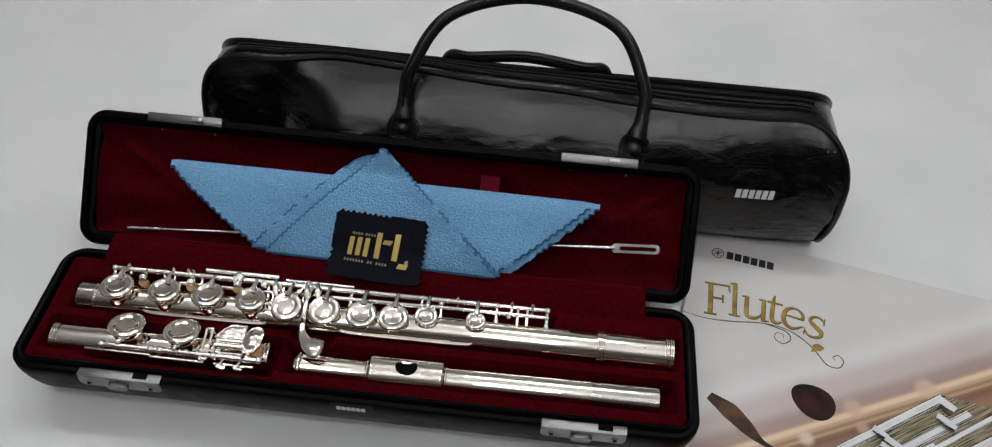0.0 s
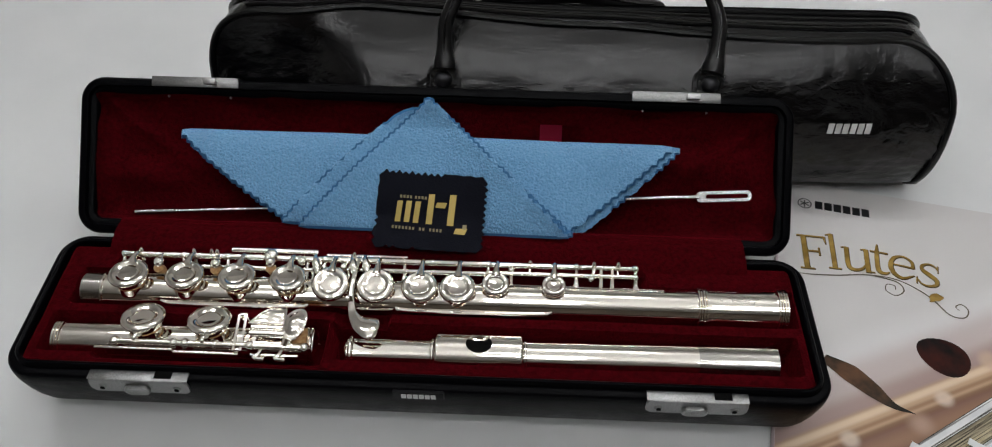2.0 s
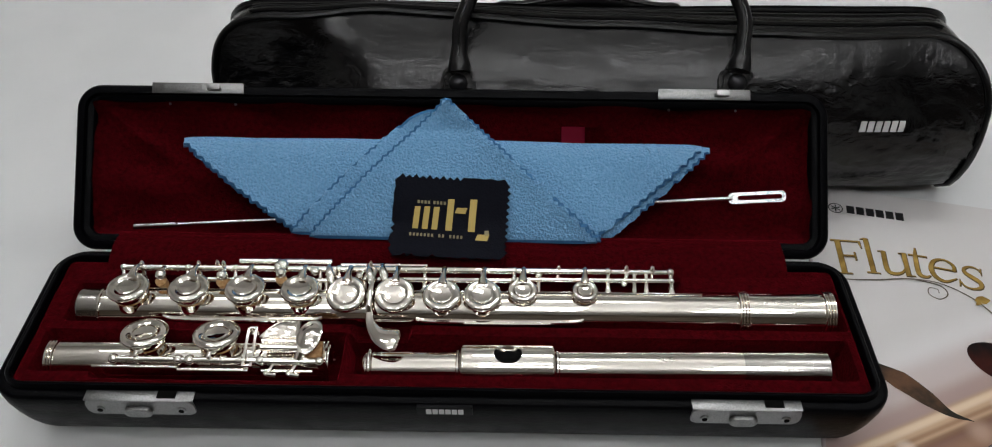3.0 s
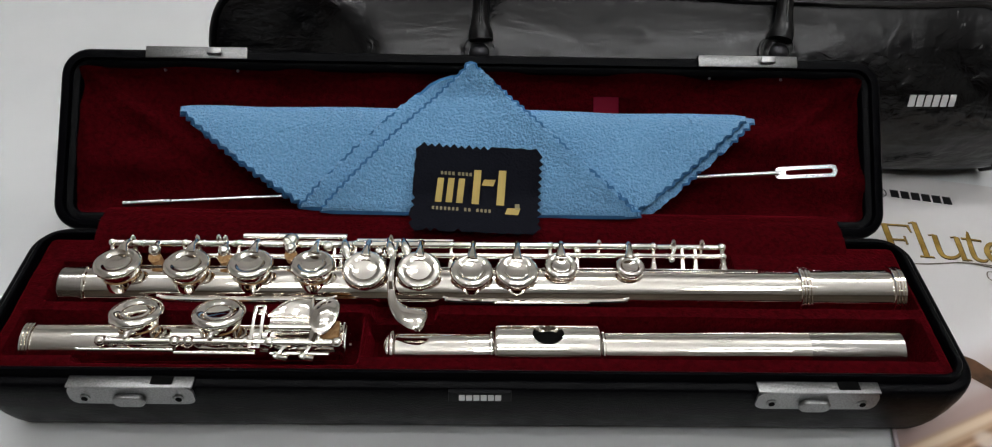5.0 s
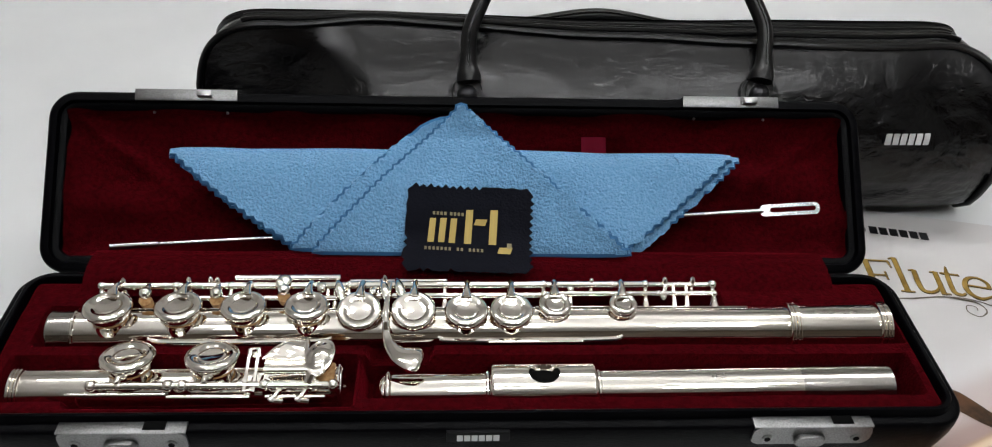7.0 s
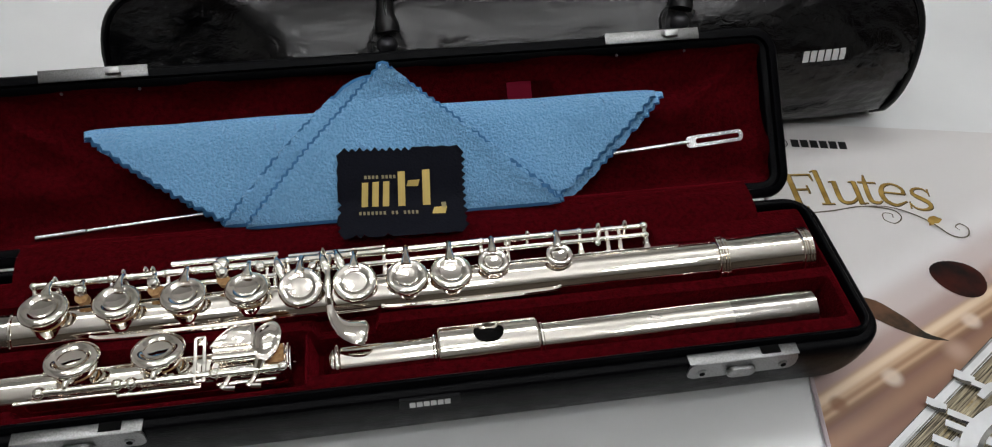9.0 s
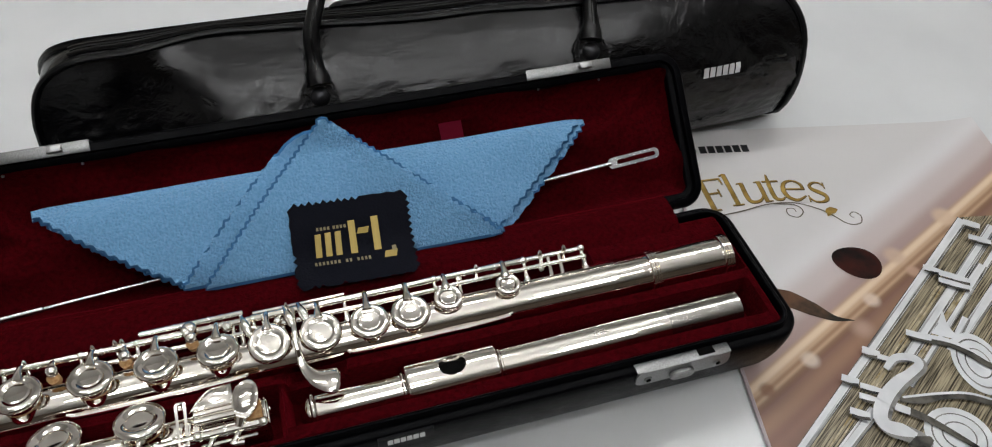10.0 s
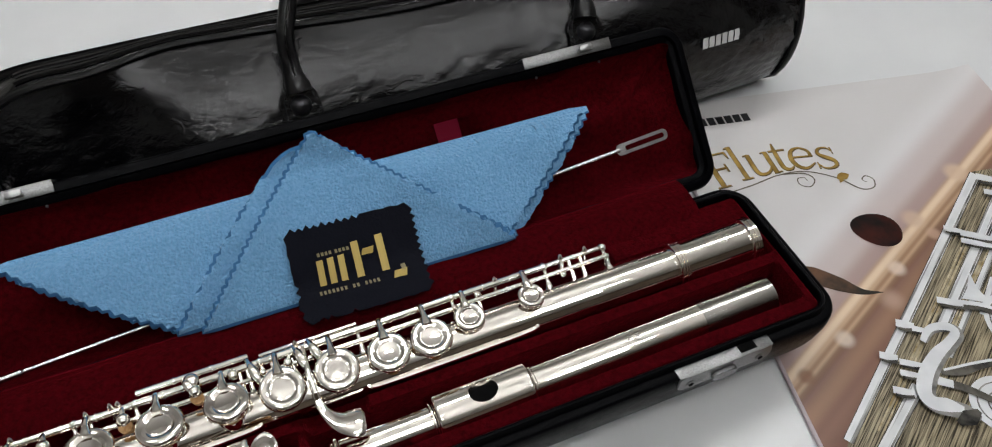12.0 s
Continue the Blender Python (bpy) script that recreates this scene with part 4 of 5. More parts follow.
for far, r in ((0.0115, 0.0106),):
    bm = bmesh.new()
    wheel(bm, Vector(start) + axis * far, axis, r, 0.0016, 48)
    part("tenon_ring", bm, SILVER, body)
for base in (0.3262, 0.3680):
    for k in range(4):
        bm = bmesh.new()
        wheel(bm, Vector(start) + axis * (base + 0.0014 * k), axis, 0.01225 - 0.0003 * (k % 2), 0.0013, 48)
        part("barrel_ring", bm, SILVER, body)


def engraving(parent, cx, cy, cz, r, a0, a1, x0, x1, n, seed):
    """Fine unreadable engraved marks on a tube."""
    rnd = random.Random(seed)
    bm = bmesh.new()
    for k in range(n):
        x, a = x0 + (x1 - x0) * rnd.random(), radians(a0 + (a1 - a0) * rnd.random())
        c = Vector((x, cy - math.sin(a) * r, cz + math.cos(a) * r))
        t = Vector((0, -math.cos(a), -math.sin(a)))
        u = Vector((1, 0, 0)) * math.cos(k) + t * math.sin(k)
        w = u.cross(Vector((0, -math.sin(a), math.cos(a)))).normalized()
        vs = [bm.verts.new(c + u * p * 0.0006 + w * q * 0.00012) for p, q in ((-1, -1), (1, -1), (1, 1), (-1, 1))]
        bm.faces.new(vs)
    return part("engraving", bm, ENGRAVED, parent, "fine engraved maker's marks", smooth=False)


engraving(body, 0, by(0.175), BODY_Z, 0.01080, -10, 14, 0.166, 0.186, 60, 3)
RY, RZ = 0.0152, 0.0537
ry = lambda x: by(x) + RY
for x0, x1, r, dy, dz in ((-0.1515, -0.0440, 0.0017, 0, 0), (-0.0445, -0.0010, 0.0019, 0, 0), (-0.0010, 0.0440, 0.0018, 0, 0), (0.0440, 0.0910, 0.0016, 0, 0), (0.0440, 0.1225, 0.0011, -0.0045, -0.0012), (0.0910, 0.1225, 0.0013, 0.0004, -0.0004), (-0.1100, -0.0440, 0.0012, -0.0052, -0.0025), (-0.0440, 0.0440, 0.0013, -0.0048, -0.0018), (-0.095, -0.048, 0.0015, 0.0042, 0.0008), (-0.044, 0.0, 0.0009, 0.004, -0.001)):
    bm = bmesh.new()
    rod(bm, (x0, ry(x0) + dy, RZ + dz), (x1, ry(x1) + dy, RZ + dz), r)
    part("rod", bm, SILVER, body)
    n = max(2, int((x1 - x0) / 0.013))
    for k in range(1, n):
        x = x0 + (x1 - x0) * k / n
        bm = bmesh.new()
        wheel(bm, (x, ry(x) + dy, RZ + dz), (1, 0, 0), r * 1.22, 0.0009, 16)
        part("rod_joint", bm, SILVER, body)
for x in (-0.1520, -0.1200, -0.0960, -0.0440, -0.0395, -0.0010, 0.0438, 0.0908, 0.1222):
    post(x, ry(x), RZ, (x, by(x) + 0.0070, BODY_Z + 0.0068), body)
for x in (-0.0440, 0.0438, 0.1222):
    post(x, ry(x) - 0.0046, RZ - 0.0014, (x, by(x) + 0.0055, BODY_Z + 0.0080), body, 0.0018)
for x, h in ((-0.1430, 0.0025), (-0.1145, 0.003), (-0.1050, 0.0034), (-0.1020, 0.003), (-0.0735, 0.003), (-0.0280, 0.0042), (0.0660, 0.0015), (0.1000, 0.0022), (0.1130, 0.0022)):
    # small upright lugs on the rods
    bm = bmesh.new()
    lathe(bm, (x, ry(x), RZ - 0.004), (0, 0.2, 1), [(0, 0.0016), (0.003, 0.0013), (0.0050, 0.0016), (0.0056 + h * 0.5, 0.0011), (0.0062 + h * 0.6, 0.0004)], 10)
    part("lug", bm, SILVER, body)
for x0, x1 in ((-0.155, -0.040), (-0.046, 0.048), (0.040, 0.137)):
    bm = bmesh.new()
    box(bm, (x0, -0.0024, 0), (x1, 0.0024, 0.0007), 0.0002)
    move(bm, Matrix.Translation((0, by((x0 + x1) / 2) + 0.0062, BODY_Z + 0.0076)) @ Matrix.Rotation(radians(-40), 4, "X"))
    part("rib", bm, SILVER, body)
CUPS = ((-0.1449, 0.0109, 0), (-0.1153, 0.0107, 0), (-0.0878, 0.0105, 0), (-0.0610, 0.0102, 0), (-0.0382, 0.0099, 12), (-0.0146, 0.0099, 12), (0.0085, 0.0096, 4), (0.0283, 0.0096, 4), (0.0480, 0.0074, 4), (0.0786, 0.0065, 2))
for x, r, tilt in CUPS:
    small = r < 0.008
    y, z = by(x) + (0.0005 if not tilt else -0.0018) + (0.004 if small else 0), 0.0558 - (0.0008 if small else 0)
    first = not tilt
    key_cup("key", x, y, z + (0.0012 if first else 0), r * (0.95 if first else 1), body, -6 if first else tilt, 0, (x + 0.0006, ry(x), RZ + 0.0019), 0.0078, first)
for x, dy in ((-0.1313, 0.010), (-0.1010, 0.010), (-0.0720, 0.012)):
    # adjusting feet with cork
    bm = bmesh.new()
    lathe(bm, (x, by(x) + dy - 0.002, 0.0495), (0, -0.35, 1), [(0, 0.0026), (0.0045, 0.0028)], 16)
    foot = part("cork", bm, TAN, body, "small tan cork")
    bm = bmesh.new()
    ball(bm, (x, by(x) + dy - 0.0015, 0.0555), 0.0029, 18)
    pipe(bm, [(x, by(x) + dy, 0.0556), (x, by(x) + dy + 0.003, 0.0556), (x, ry(x), RZ)], 0.0013)
    part("foot", bm, SILVER, body)
for x, y, z, r in ((-0.0725, 0.0728, 0.0556, 0.0036), (-0.0560, 0.0702, 0.0545, 0.0026), (-0.0475, 0.0668, 0.0540, 0.0023), (-0.0330, 0.0672, 0.0545, 0.0020), (0.0560, 0.0700, 0.0535, 0.0018), (0.0985, 0.0668, 0.0520, 0.0016)):
    # small domed touches between the keys
    bm = bmesh.new()
    lathe(bm, (x, y, z - r * 0.9), (0, -0.25, 1), [(0, r * 0.45), (r * 0.5, r * 0.8), (r * 0.9, r), (r * 1.3, r * 0.92), (r * 1.6, r * 0.6), (r * 1.75, 0.0001)], 20)
    pipe(bm, [(x, y, z - r * 0.4), (x + 0.001, (y + ry(x)) / 2, z - 0.001), (x + 0.002, ry(x), RZ)], 0.0012)
    part("touch", bm, SILVER, body)
for x in (-0.0535, -0.0500, -0.0310, 0.0560, 0.1040, 0.1100):
    bm = bmesh.new()
    rod(bm, (x, ry(x) + 0.001, RZ), (x, ry(x) - 0.0085, RZ - 0.0065), 0.0010, 0.0014)
    part("link_arm", bm, SILVER, body)
# lower linkage bars along the near side of the tube
for x0, x1 in ((-0.128, -0.050), (-0.004, 0.078)):
    bm = bmesh.new()
    pipe(bm, curve_points([(x0, by(x0) - 0.0085, BODY_Z + 0.0042), (x0 + 0.01, by(x0) - 0.0098, BODY_Z + 0.0036), (x1 - 0.01, by(x1) - 0.0098, BODY_Z + 0.0036), (x1, by(x1) - 0.0085, BODY_Z + 0.0042)], 20), 0.0011, 8)
    part("linkage", bm, SILVER, body)
# teardrop lever
bm = bmesh.new()
pts = curve_points([(-0.0255, 0.0715, 0.0545), (-0.0262, 0.0600, 0.0560), (-0.0262, 0.0480, 0.0545), (-0.0246, 0.0395, 0.0520), (-0.0205, 0.0334, 0.0512), (-0.0150, 0.0302, 0.0510), (-0.0098, 0.0286, 0.0510)], 36)
pipe(bm, pts, 0.0012, 14, list(np.interp(np.linspace(0, 1, 36), [0, 0.3, 0.48, 0.62, 0.74, 0.84, 0.91, 0.96, 0.985, 1.0], [1.2, 1.1, 1.7, 3.0, 4.6, 5.5, 5.5, 4.6, 3.0, 0.3])))
for v in bm.verts:
    if v.co.y < 0.046:
        v.co.z = 0.0512 + (v.co.z - 0.0512) * 0.36
part("lever", bm, SILVER, body, "teardrop-shaped silver lever")
for x, y in ((-0.0290, 0.0640), (-0.0225, 0.0660), (-0.0490, 0.0650), (-0.0755, 0.0710)):
    bm = bmesh.new()
    pipe(bm, curve_points([(x, ry(x) + 0.002, RZ + 0.001), (x + 0.001, (y + ry(x)) / 2, RZ + 0.0030), (x + 0.003, y - 0.004, RZ + 0.001)], 9), 0.0013, 10, [1, 1, 1.1, 1.2, 1.5, 1.7, 1.8, 1.5, 0.8])
    part("lever", bm, SILVER, body)

# head joint
head = thing("flute_head_joint", "silver flute head joint with lip plate bedded in velvet", "flute")
hax = Vector((1, 0.010, 0))
hy = lambda x: HEAD_Y - 0.0004 + 0.010 * (x - 0.08)
hs = (-0.0300, hy(-0.0300), HEAD_Z)
bm = bmesh.new()
lathe(bm, hs, hax, [(0.0055, 0.0080), (0.0058, 0.0086), (0.060, 0.0089), (0.12, 0.0094), (0.1830, 0.0096)], 56)
part("tube", bm, SILVER, head)
bm = bmesh.new()
lathe(bm, hs, hax, [(0.1826, 0.0096), (0.2228, 0.00965), (0.2230, 0.0093), (0.2230, 0.0088), (0.19, 0.0087)], 56)
part("tenon", bm, SATIN, head, "duller silver tenon")
bm = bmesh.new()
lathe(bm, hs, hax, [(-0.0012, 0.0003), (-0.0010, 0.0024), (-0.0002, 0.0046), (0.0010, 0.0064), (0.0026, 0.0078), (0.0036, 0.0083), (0.0040, 0.0081), (0.0042, 0.0090), (0.0048, 0.0098), (0.0056, 0.0100), (0.0063, 0.0097), (0.0068, 0.0089), (0.0070, 0.0086)], 48)
part("crown", bm, SILVER, head, "domed silver crown cap")
for x in (0.0172, 0.0646):
    bm = bmesh.new()
    wheel(bm, (x, hy(x), HEAD_Z), hax, 0.0098, 0.0016, 48)
    part("lip_plate_collar", bm, SILVER, head)
bm = bmesh.new()
lip0, lip1 = 0.0180, 0.0638


def lip_point(u, v):
    """The raised sleeve with the blow hole sunk into its top."""
    x = lip0 + (lip1 - lip0) * u
    a = radians(-118 + 236 * v)
    e = min(u, 1 - u) * (lip1 - lip0)
    round_end = 0.0020
    r = 0.0098 + 0.0027 * math.sqrt(max(0, 1 - max(0, 1 - e / round_end) ** 2)) * (0.35 + 0.65 * math.cos(a * 0.72))
    dx, da = (x - 0.0410) / 0.0066, (a - radians(-1)) * 0.0122 / 0.0052
    d = math.hypot(dx, da)
    if d < 1:
        r -= 0.0052 * min(1, (1 - d) / 0.14) ** 0.8
    return (x, hy(x) - math.sin(a) * r, HEAD_Z + math.cos(a) * r)


grid(bm, 170, 210, lip_point)
part("lip_plate", bm, SILVER, head, "curved silver lip plate with blow hole")
# A black disc over the tube paints the unlit inside of the hole.
bm = bmesh.new()
bmesh.ops.create_circle(bm, cap_ends=True, segments=32, radius=1)
move(bm, Matrix.Translation((0.0410, hy(0.041) + 0.0092 * math.sin(radians(1)), HEAD_Z + 0.0092)) @ Matrix.Rotation(radians(-1), 4, "X") @ Matrix.Diagonal((0.0061, 0.0046, 1, 1)))
part("blow_hole_shade", bm, DARK, head, "dark disc painting the blow hole's shade")
engraving(head, 0, hy(0.115), HEAD_Z, 0.0096, -6, 10, 0.1130, 0.1190, 30, 5)

# foot joint
foot_joint = thing("flute_foot_joint", "silver flute foot joint with two keys bedded in velvet", "flute")
fs = (-0.1777, FOOT_Y, FOOT_Z)
bm = bmesh.new()
lathe(bm, fs, (1, 0.012, 0), [(0.004, 0.0088), (0.0, 0.0090), (0.0, 0.0098), (0.0004, 0.0100), (0.1336, 0.0100), (0.1340, 0.0097), (0.1340, 0.0090), (0.125, 0.0089)], 56)
part("tube", bm, SILVER, foot_joint)
for far in (0.0006, 0.0021, 0.0036, 0.1310, 0.1328):
    bm = bmesh.new()
    wheel(bm, Vector(fs) + Vector((1, 0.012, 0)) * far, (1, 0.012, 0), 0.0110, 0.0013, 48)
    part("end_ring", bm, SILVER, foot_joint)
FRY, FRZ = 0.0188, 0.0485
for x0, x1, r, dy, dz in ((-0.1415, -0.0800, 0.0016, 0, 0), (-0.0800, -0.0460, 0.0018, 0, 0), (-0.1515, -0.1120, 0.0009, -0.0028, -0.0020), (-0.1120, -0.0790, 0.0011, -0.0034, -0.0030), (-0.0730, -0.0490, 0.0010, -0.0034, -0.0030), (-0.0745, -0.0560, 0.0019, 0.0062, 0.0022), (-0.0745, -0.0560, 0.0019, 0.0097, 0.0022)):
    bm = bmesh.new()
    rod(bm, (x0, FRY + dy, FRZ + dz), (x1, FRY + dy, FRZ + dz), r)
    part("rod" if dz < 0.001 else "roller", bm, SILVER, foot_joint)
for x in (-0.1415, -0.1115, -0.1060, -0.0735, -0.0460):
    post(x, FRY, FRZ, (x, FOOT_Y - 0.0060, FOOT_Z + 0.0072), foot_joint, 0.0026)
for x in (-0.1305, -0.0905, -0.0830, -0.0620, -0.0525):
    bm = bmesh.new()
    wheel(bm, (x, FRY, FRZ), (1, 0, 0), 0.0024, 0.0016, 16)
    part("rod_joint", bm, SILVER, foot_joint)
for x in (-0.1303, -0.0963):
    key_cup("key", x, 0.0318, 0.0530, 0.0112, foot_joint, -16, 0, (x - 0.001, FRY, FRZ + 0.0014), 0.0085, True)
bm = bmesh.new()
for bx in (-0.0006, 0.0030):
    box(bm, (bx, -0.0010, -0.0008), (bx + 0.0015, 0.0185, 0.0008), 0.0005, Matrix.Translation((-0.0812, 0.0165, 0.0485)) @ Matrix.Rotation(radians(14), 4, "X"))
box(bm, (0.0, 0, -0.005), (0.0040, 0.0012, 0.0), 0.0003, Matrix.Translation((-0.0812, 0.0345, 0.0528)))
box(bm, (0.0, 0, -0.003), (0.0040, 0.0012, 0.0), 0.0003, Matrix.Translation((-0.0812, 0.0160, 0.0485)))
part("bridge", bm, SILVER, foot_joint, "flat silver bridge frame")


def spatula(outline, tilt, at, label):
    bm = bmesh.new()
    pillow(bm, outline, [(0.7, -0.0012), (0.96, -0.0010), (1.0, -0.0004), (1.0, 0.0002), (0.97, 0.0006), (0.91, 0.0007), (0.84, 0.0004), (0.74, 0.0006), (0.6, 0.0012), (0.4, 0.0017), (0.2, 0.0020), (0.03, 0.0021)])
    for v in bm.verts:
        v.co.z -= 16.0 * v.co.y * v.co.y
    move(bm, Matrix.Translation(at) @ Matrix.Rotation(radians(tilt), 4, "X"))
    part("spatula", bm, SILVER, foot_joint, label)


spatula([(-0.0090, -0.0030)] + [(-0.0090 + 0.0185 * k / 8, -0.0030 + 0.0095 * math.sin(math.pi / 2 * min(1, k / 5.0))) for k in range(9)] + [(0.0098, -0.0030)], 9, (-0.0665, 0.0320, 0.0535), "rounded silver touch")
spatula(oval(0, 0, 0.0058, 0.0092, -14, 24, 0.0), 10, (-0.0520, 0.0298, 0.0535), "oval silver touch")
bm = bmesh.new()
pipe(bm, curve_points([(-0.0545, 0.0220, 0.0515), (-0.0562, 0.0190, 0.0490), (-0.0565, FRY, FRZ + 0.001)], 8), 0.0020, 10, [1.3, 1.2, 1.1, 1, 1, 1, 1, 1])
part("arm", bm, SILVER, foot_joint)
for sx in (-0.0665, -0.0560):
    bm = bmesh.new()
    pipe(bm, curve_points([(sx, FRY, FRZ), (sx - 0.002, FRY - 0.003, FRZ - 0.002), (sx - 0.004, FRY - 0.0055, FRZ - 0.0025), (sx + 0.001, FRY - 0.0062, FRZ - 0.0028)], 12), 0.0012, 8)
    part("linkage", bm, SILVER, foot_joint)
bm = bmesh.new()
box(bm, (-0.006, -0.004, -0.001), (0.006, 0.004, 0.001), 0.0006, Matrix.Translation((-0.0520, 0.0265, 0.0475)) @ Matrix.Rotation(radians(20), 4, "X"))
part("cork", bm, TAN, foot_joint, "tan cork pad")

# ---- cleaning rod ----
cleaner = thing("cleaning_rod", "thin silver flute cleaning rod lying in the lid", "cleaning rod")
A, B = Vector((-0.1655, 0.1143, 0.0395)), Vector((0.1935, 0.1315, 0.0532))
d = (B - A).normalized()
bm = bmesh.new()
rod(bm, A + d * 0.024, B - d * 0.030, 0.0012, 0.0014, 14)
part("shaft", bm, STEEL_BRIGHT, cleaner)
bm = bmesh.new()
rod(bm, A, A + d * 0.0238, 0.0016, 0.0016, 14)
part("tip", bm, STEEL_BRIGHT, cleaner)
bm = bmesh.new()
outer, inner = round_rect(-0.0320, 0.0, -0.0031, 0.0031, 0.0027, 6), round_rect(-0.0265, -0.0022, -0.0013, 0.0013, 0.0012, 6)
loops = [[(x, y, z) for x, y in o] for o, z in ((outer, -0.0007), (outer, 0.0007), (inner, 0.0007), (inner, -0.0007), (outer, -0.0007))]
rings(bm, loops, caps=False)
bmesh.ops.remove_doubles(bm, verts=bm.verts, dist=1e-6)
turn = Matrix.Rotation(math.atan2(d.y * math.cos(radians(LID_TILT)) + d.z * math.sin(radians(LID_TILT)), d.x), 4, "Z")
move(bm, Matrix.Translation(B) @ Matrix.Rotation(radians(LID_TILT), 4, "X") @ turn)
part("eye", bm, STEEL_BRIGHT, cleaner, "flat slotted eye")


# ---- polishing cloth and its label ----
def pinked(corners, teeth, size):
    """An outline whose marked sides are cut in zigzags. corners: (x, s, zigzag to the next corner, bow)."""
    out = []
    for i, (x, s, zig, bow) in enumerate(corners):
        x2, s2 = corners[(i + 1) % len(corners)][:2]
        far = math.hypot(x2 - x, s2 - s)
        nx, ns = (s2 - s) / far, -(x2 - x) / far
        n = max(2, 2 * round(far / teeth)) if zig else max(2, round(far / 0.006))
        for k in range(n):
            u = k / n
            off = bow * math.sin(math.pi * u) + (size * (k % 2) * (0.9 + 0.2 * math.sin(k * 1.7)) if zig else 0)
            out.append((x + (x2 - x) * u + nx * off, s + (s2 - s) * u + ns * off))
    return out


def sheet(name, outline, rise, thick, material, parent, label="", step=0.005, cut=None, shade_to=1.0):
    """A cloth layer over the lid plane: outline in (x, s), height by rise(x, s). cut: darker side colour, painting
    shade along the edges.
    """
    bm = bmesh.new()
    bm.faces.new([bm.verts.new((x, s, 0)) for x, s in outline])
    bmesh.ops.triangulate(bm, faces=bm.faces[:])
    xs, ss = [p[0] for p in outline], [p[1] for p in outline]
    for lo, hi, n in ((min(xs), max(xs), (1, 0, 0)), (min(ss), max(ss), (0, 1, 0))):
        for k in range(1, int((hi - lo) / step)):
            at = lo + k * step
            bmesh.ops.bisect_plane(bm, geom=bm.verts[:] + bm.edges[:] + bm.faces[:], dist=1e-7, plane_co=(at if n[0] else 0, at if n[1] else 0, 0), plane_no=n)
    outward = {}
    for e in bm.edges:
        if e.is_boundary:
            a, b = e.verts
            side = Vector((b.co.y - a.co.y, a.co.x - b.co.x, 0)).normalized()
            if side.dot(e.link_faces[0].calc_center_median() - a.co) > 0:
                side = -side
            for v in (a, b):
                key = (round(v.co.x, 6), round(v.co.y, 6))
                outward[key] = outward.get(key, Vector()) + side
    top = bmesh.ops.extrude_face_region(bm, geom=bm.faces[:])
    raised = {v for v in top["geom"] if isinstance(v, bmesh.types.BMVert)}
    # Side walls get the darker blue, so shade is painted between layers.
    for f in bm.faces:
        f.material_index = int(bool(cut) and 0 < sum(v in raised for v in f.verts) < len(f.verts) and f.calc_center_median().y < shade_to)
    for v in bm.verts:
        x, s = v.co.x, v.co.y
        out = outward.get((round(x, 6), round(s, 6)), Vector())
        flare = (-0.0003 if v in raised else 0.0005) if cut else 0.0
        v.co = lid_place(x + out.x * flare, s + out.y * flare, rise(x, s) + (thick if v in raised else 0))
    ob = part(name, bm, material, parent, label)
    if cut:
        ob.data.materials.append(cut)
    return ob


cloth = thing("polishing_cloth", "folded light blue microfibre cloth with pinked edges", "cloth")
soft_step = lambda a, b, v: (lambda t: t * t * (3 - 2 * t))(min(max((v - a) / (b - a), 0), 1))


def drape(x, s):
    """The common swell of the folded cloth over the lid."""
    h = 0.0060 * math.sin(math.pi * min(max(s / 0.062, 0), 1)) ** 0.8 + 0.0045 * max(0, 1 - s / 0.030)
    h += 0.0030 * math.exp(-(((x - 0.085) / 0.020) ** 2)) * max(0, 1 - s / 0.045)
    h += 0.0026 * nz(x, s * 0.8, 2, 19) + 0.0008 * nz(x, s, 5, 55)
    return h + 0.0012 * math.cos((x + 0.7 * s) * 75) * soft_step(0.0, 0.03, s)


def curl(x, s, a, b):
    """The lift of a cut side that runs from a to b."""
    long = math.hypot(b[0] - a[0], b[1] - a[1])
    d = abs((x - a[0]) * (b[1] - a[1]) - (s - a[1]) * (b[0] - a[0])) / long
    return 0.0024 * math.exp(-((d / 0.0045) ** 2)) * soft_step(0.0, 0.02, s)


top_roll = lambda s, at: -0.0040 * soft_step(at - 0.006, at, s)
under = pinked([(-0.0700, 0.0050, False, 0), (0.0905, 0.0032, True, 0.0010), (0.1508, 0.0562, False, 0), (-0.1385, 0.0562, True, 0.0015)], 0.0046, 0.0018)
sheet("under_layer", under, lambda x, s: 0.0006 + 0.75 * drape(x, s) + top_roll(s, 0.0570), 0.0009, BLUE, cloth, cut=EDGE_SHADE, shade_to=0.0545)
upper = pinked([(-0.0705, 0.0070, False, 0), (0.0850, 0.0050, True, 0.0012), (0.1455, 0.0566, False, 0.0004), (-0.1380, 0.0576, True, 0.0022)], 0.0056, 0.0018)
sheet("middle_layer", upper, lambda x, s: 0.0026 + drape(x, s) + top_roll(s, 0.0580), 0.0011, BLUE, cloth, cut=EDGE_SHADE, shade_to=0.0545)
second = pinked([(-0.0745, 0.0062, False, 0), (0.0895, 0.0036, True, 0.0006), (0.0130, 0.0672, False, 0), (0.0010, 0.0735, False, 0.0006), (-0.0080, 0.0718, False, 0.0008), (-0.0180, 0.0645, True, 0.0012)], 0.0044, 0.0014)
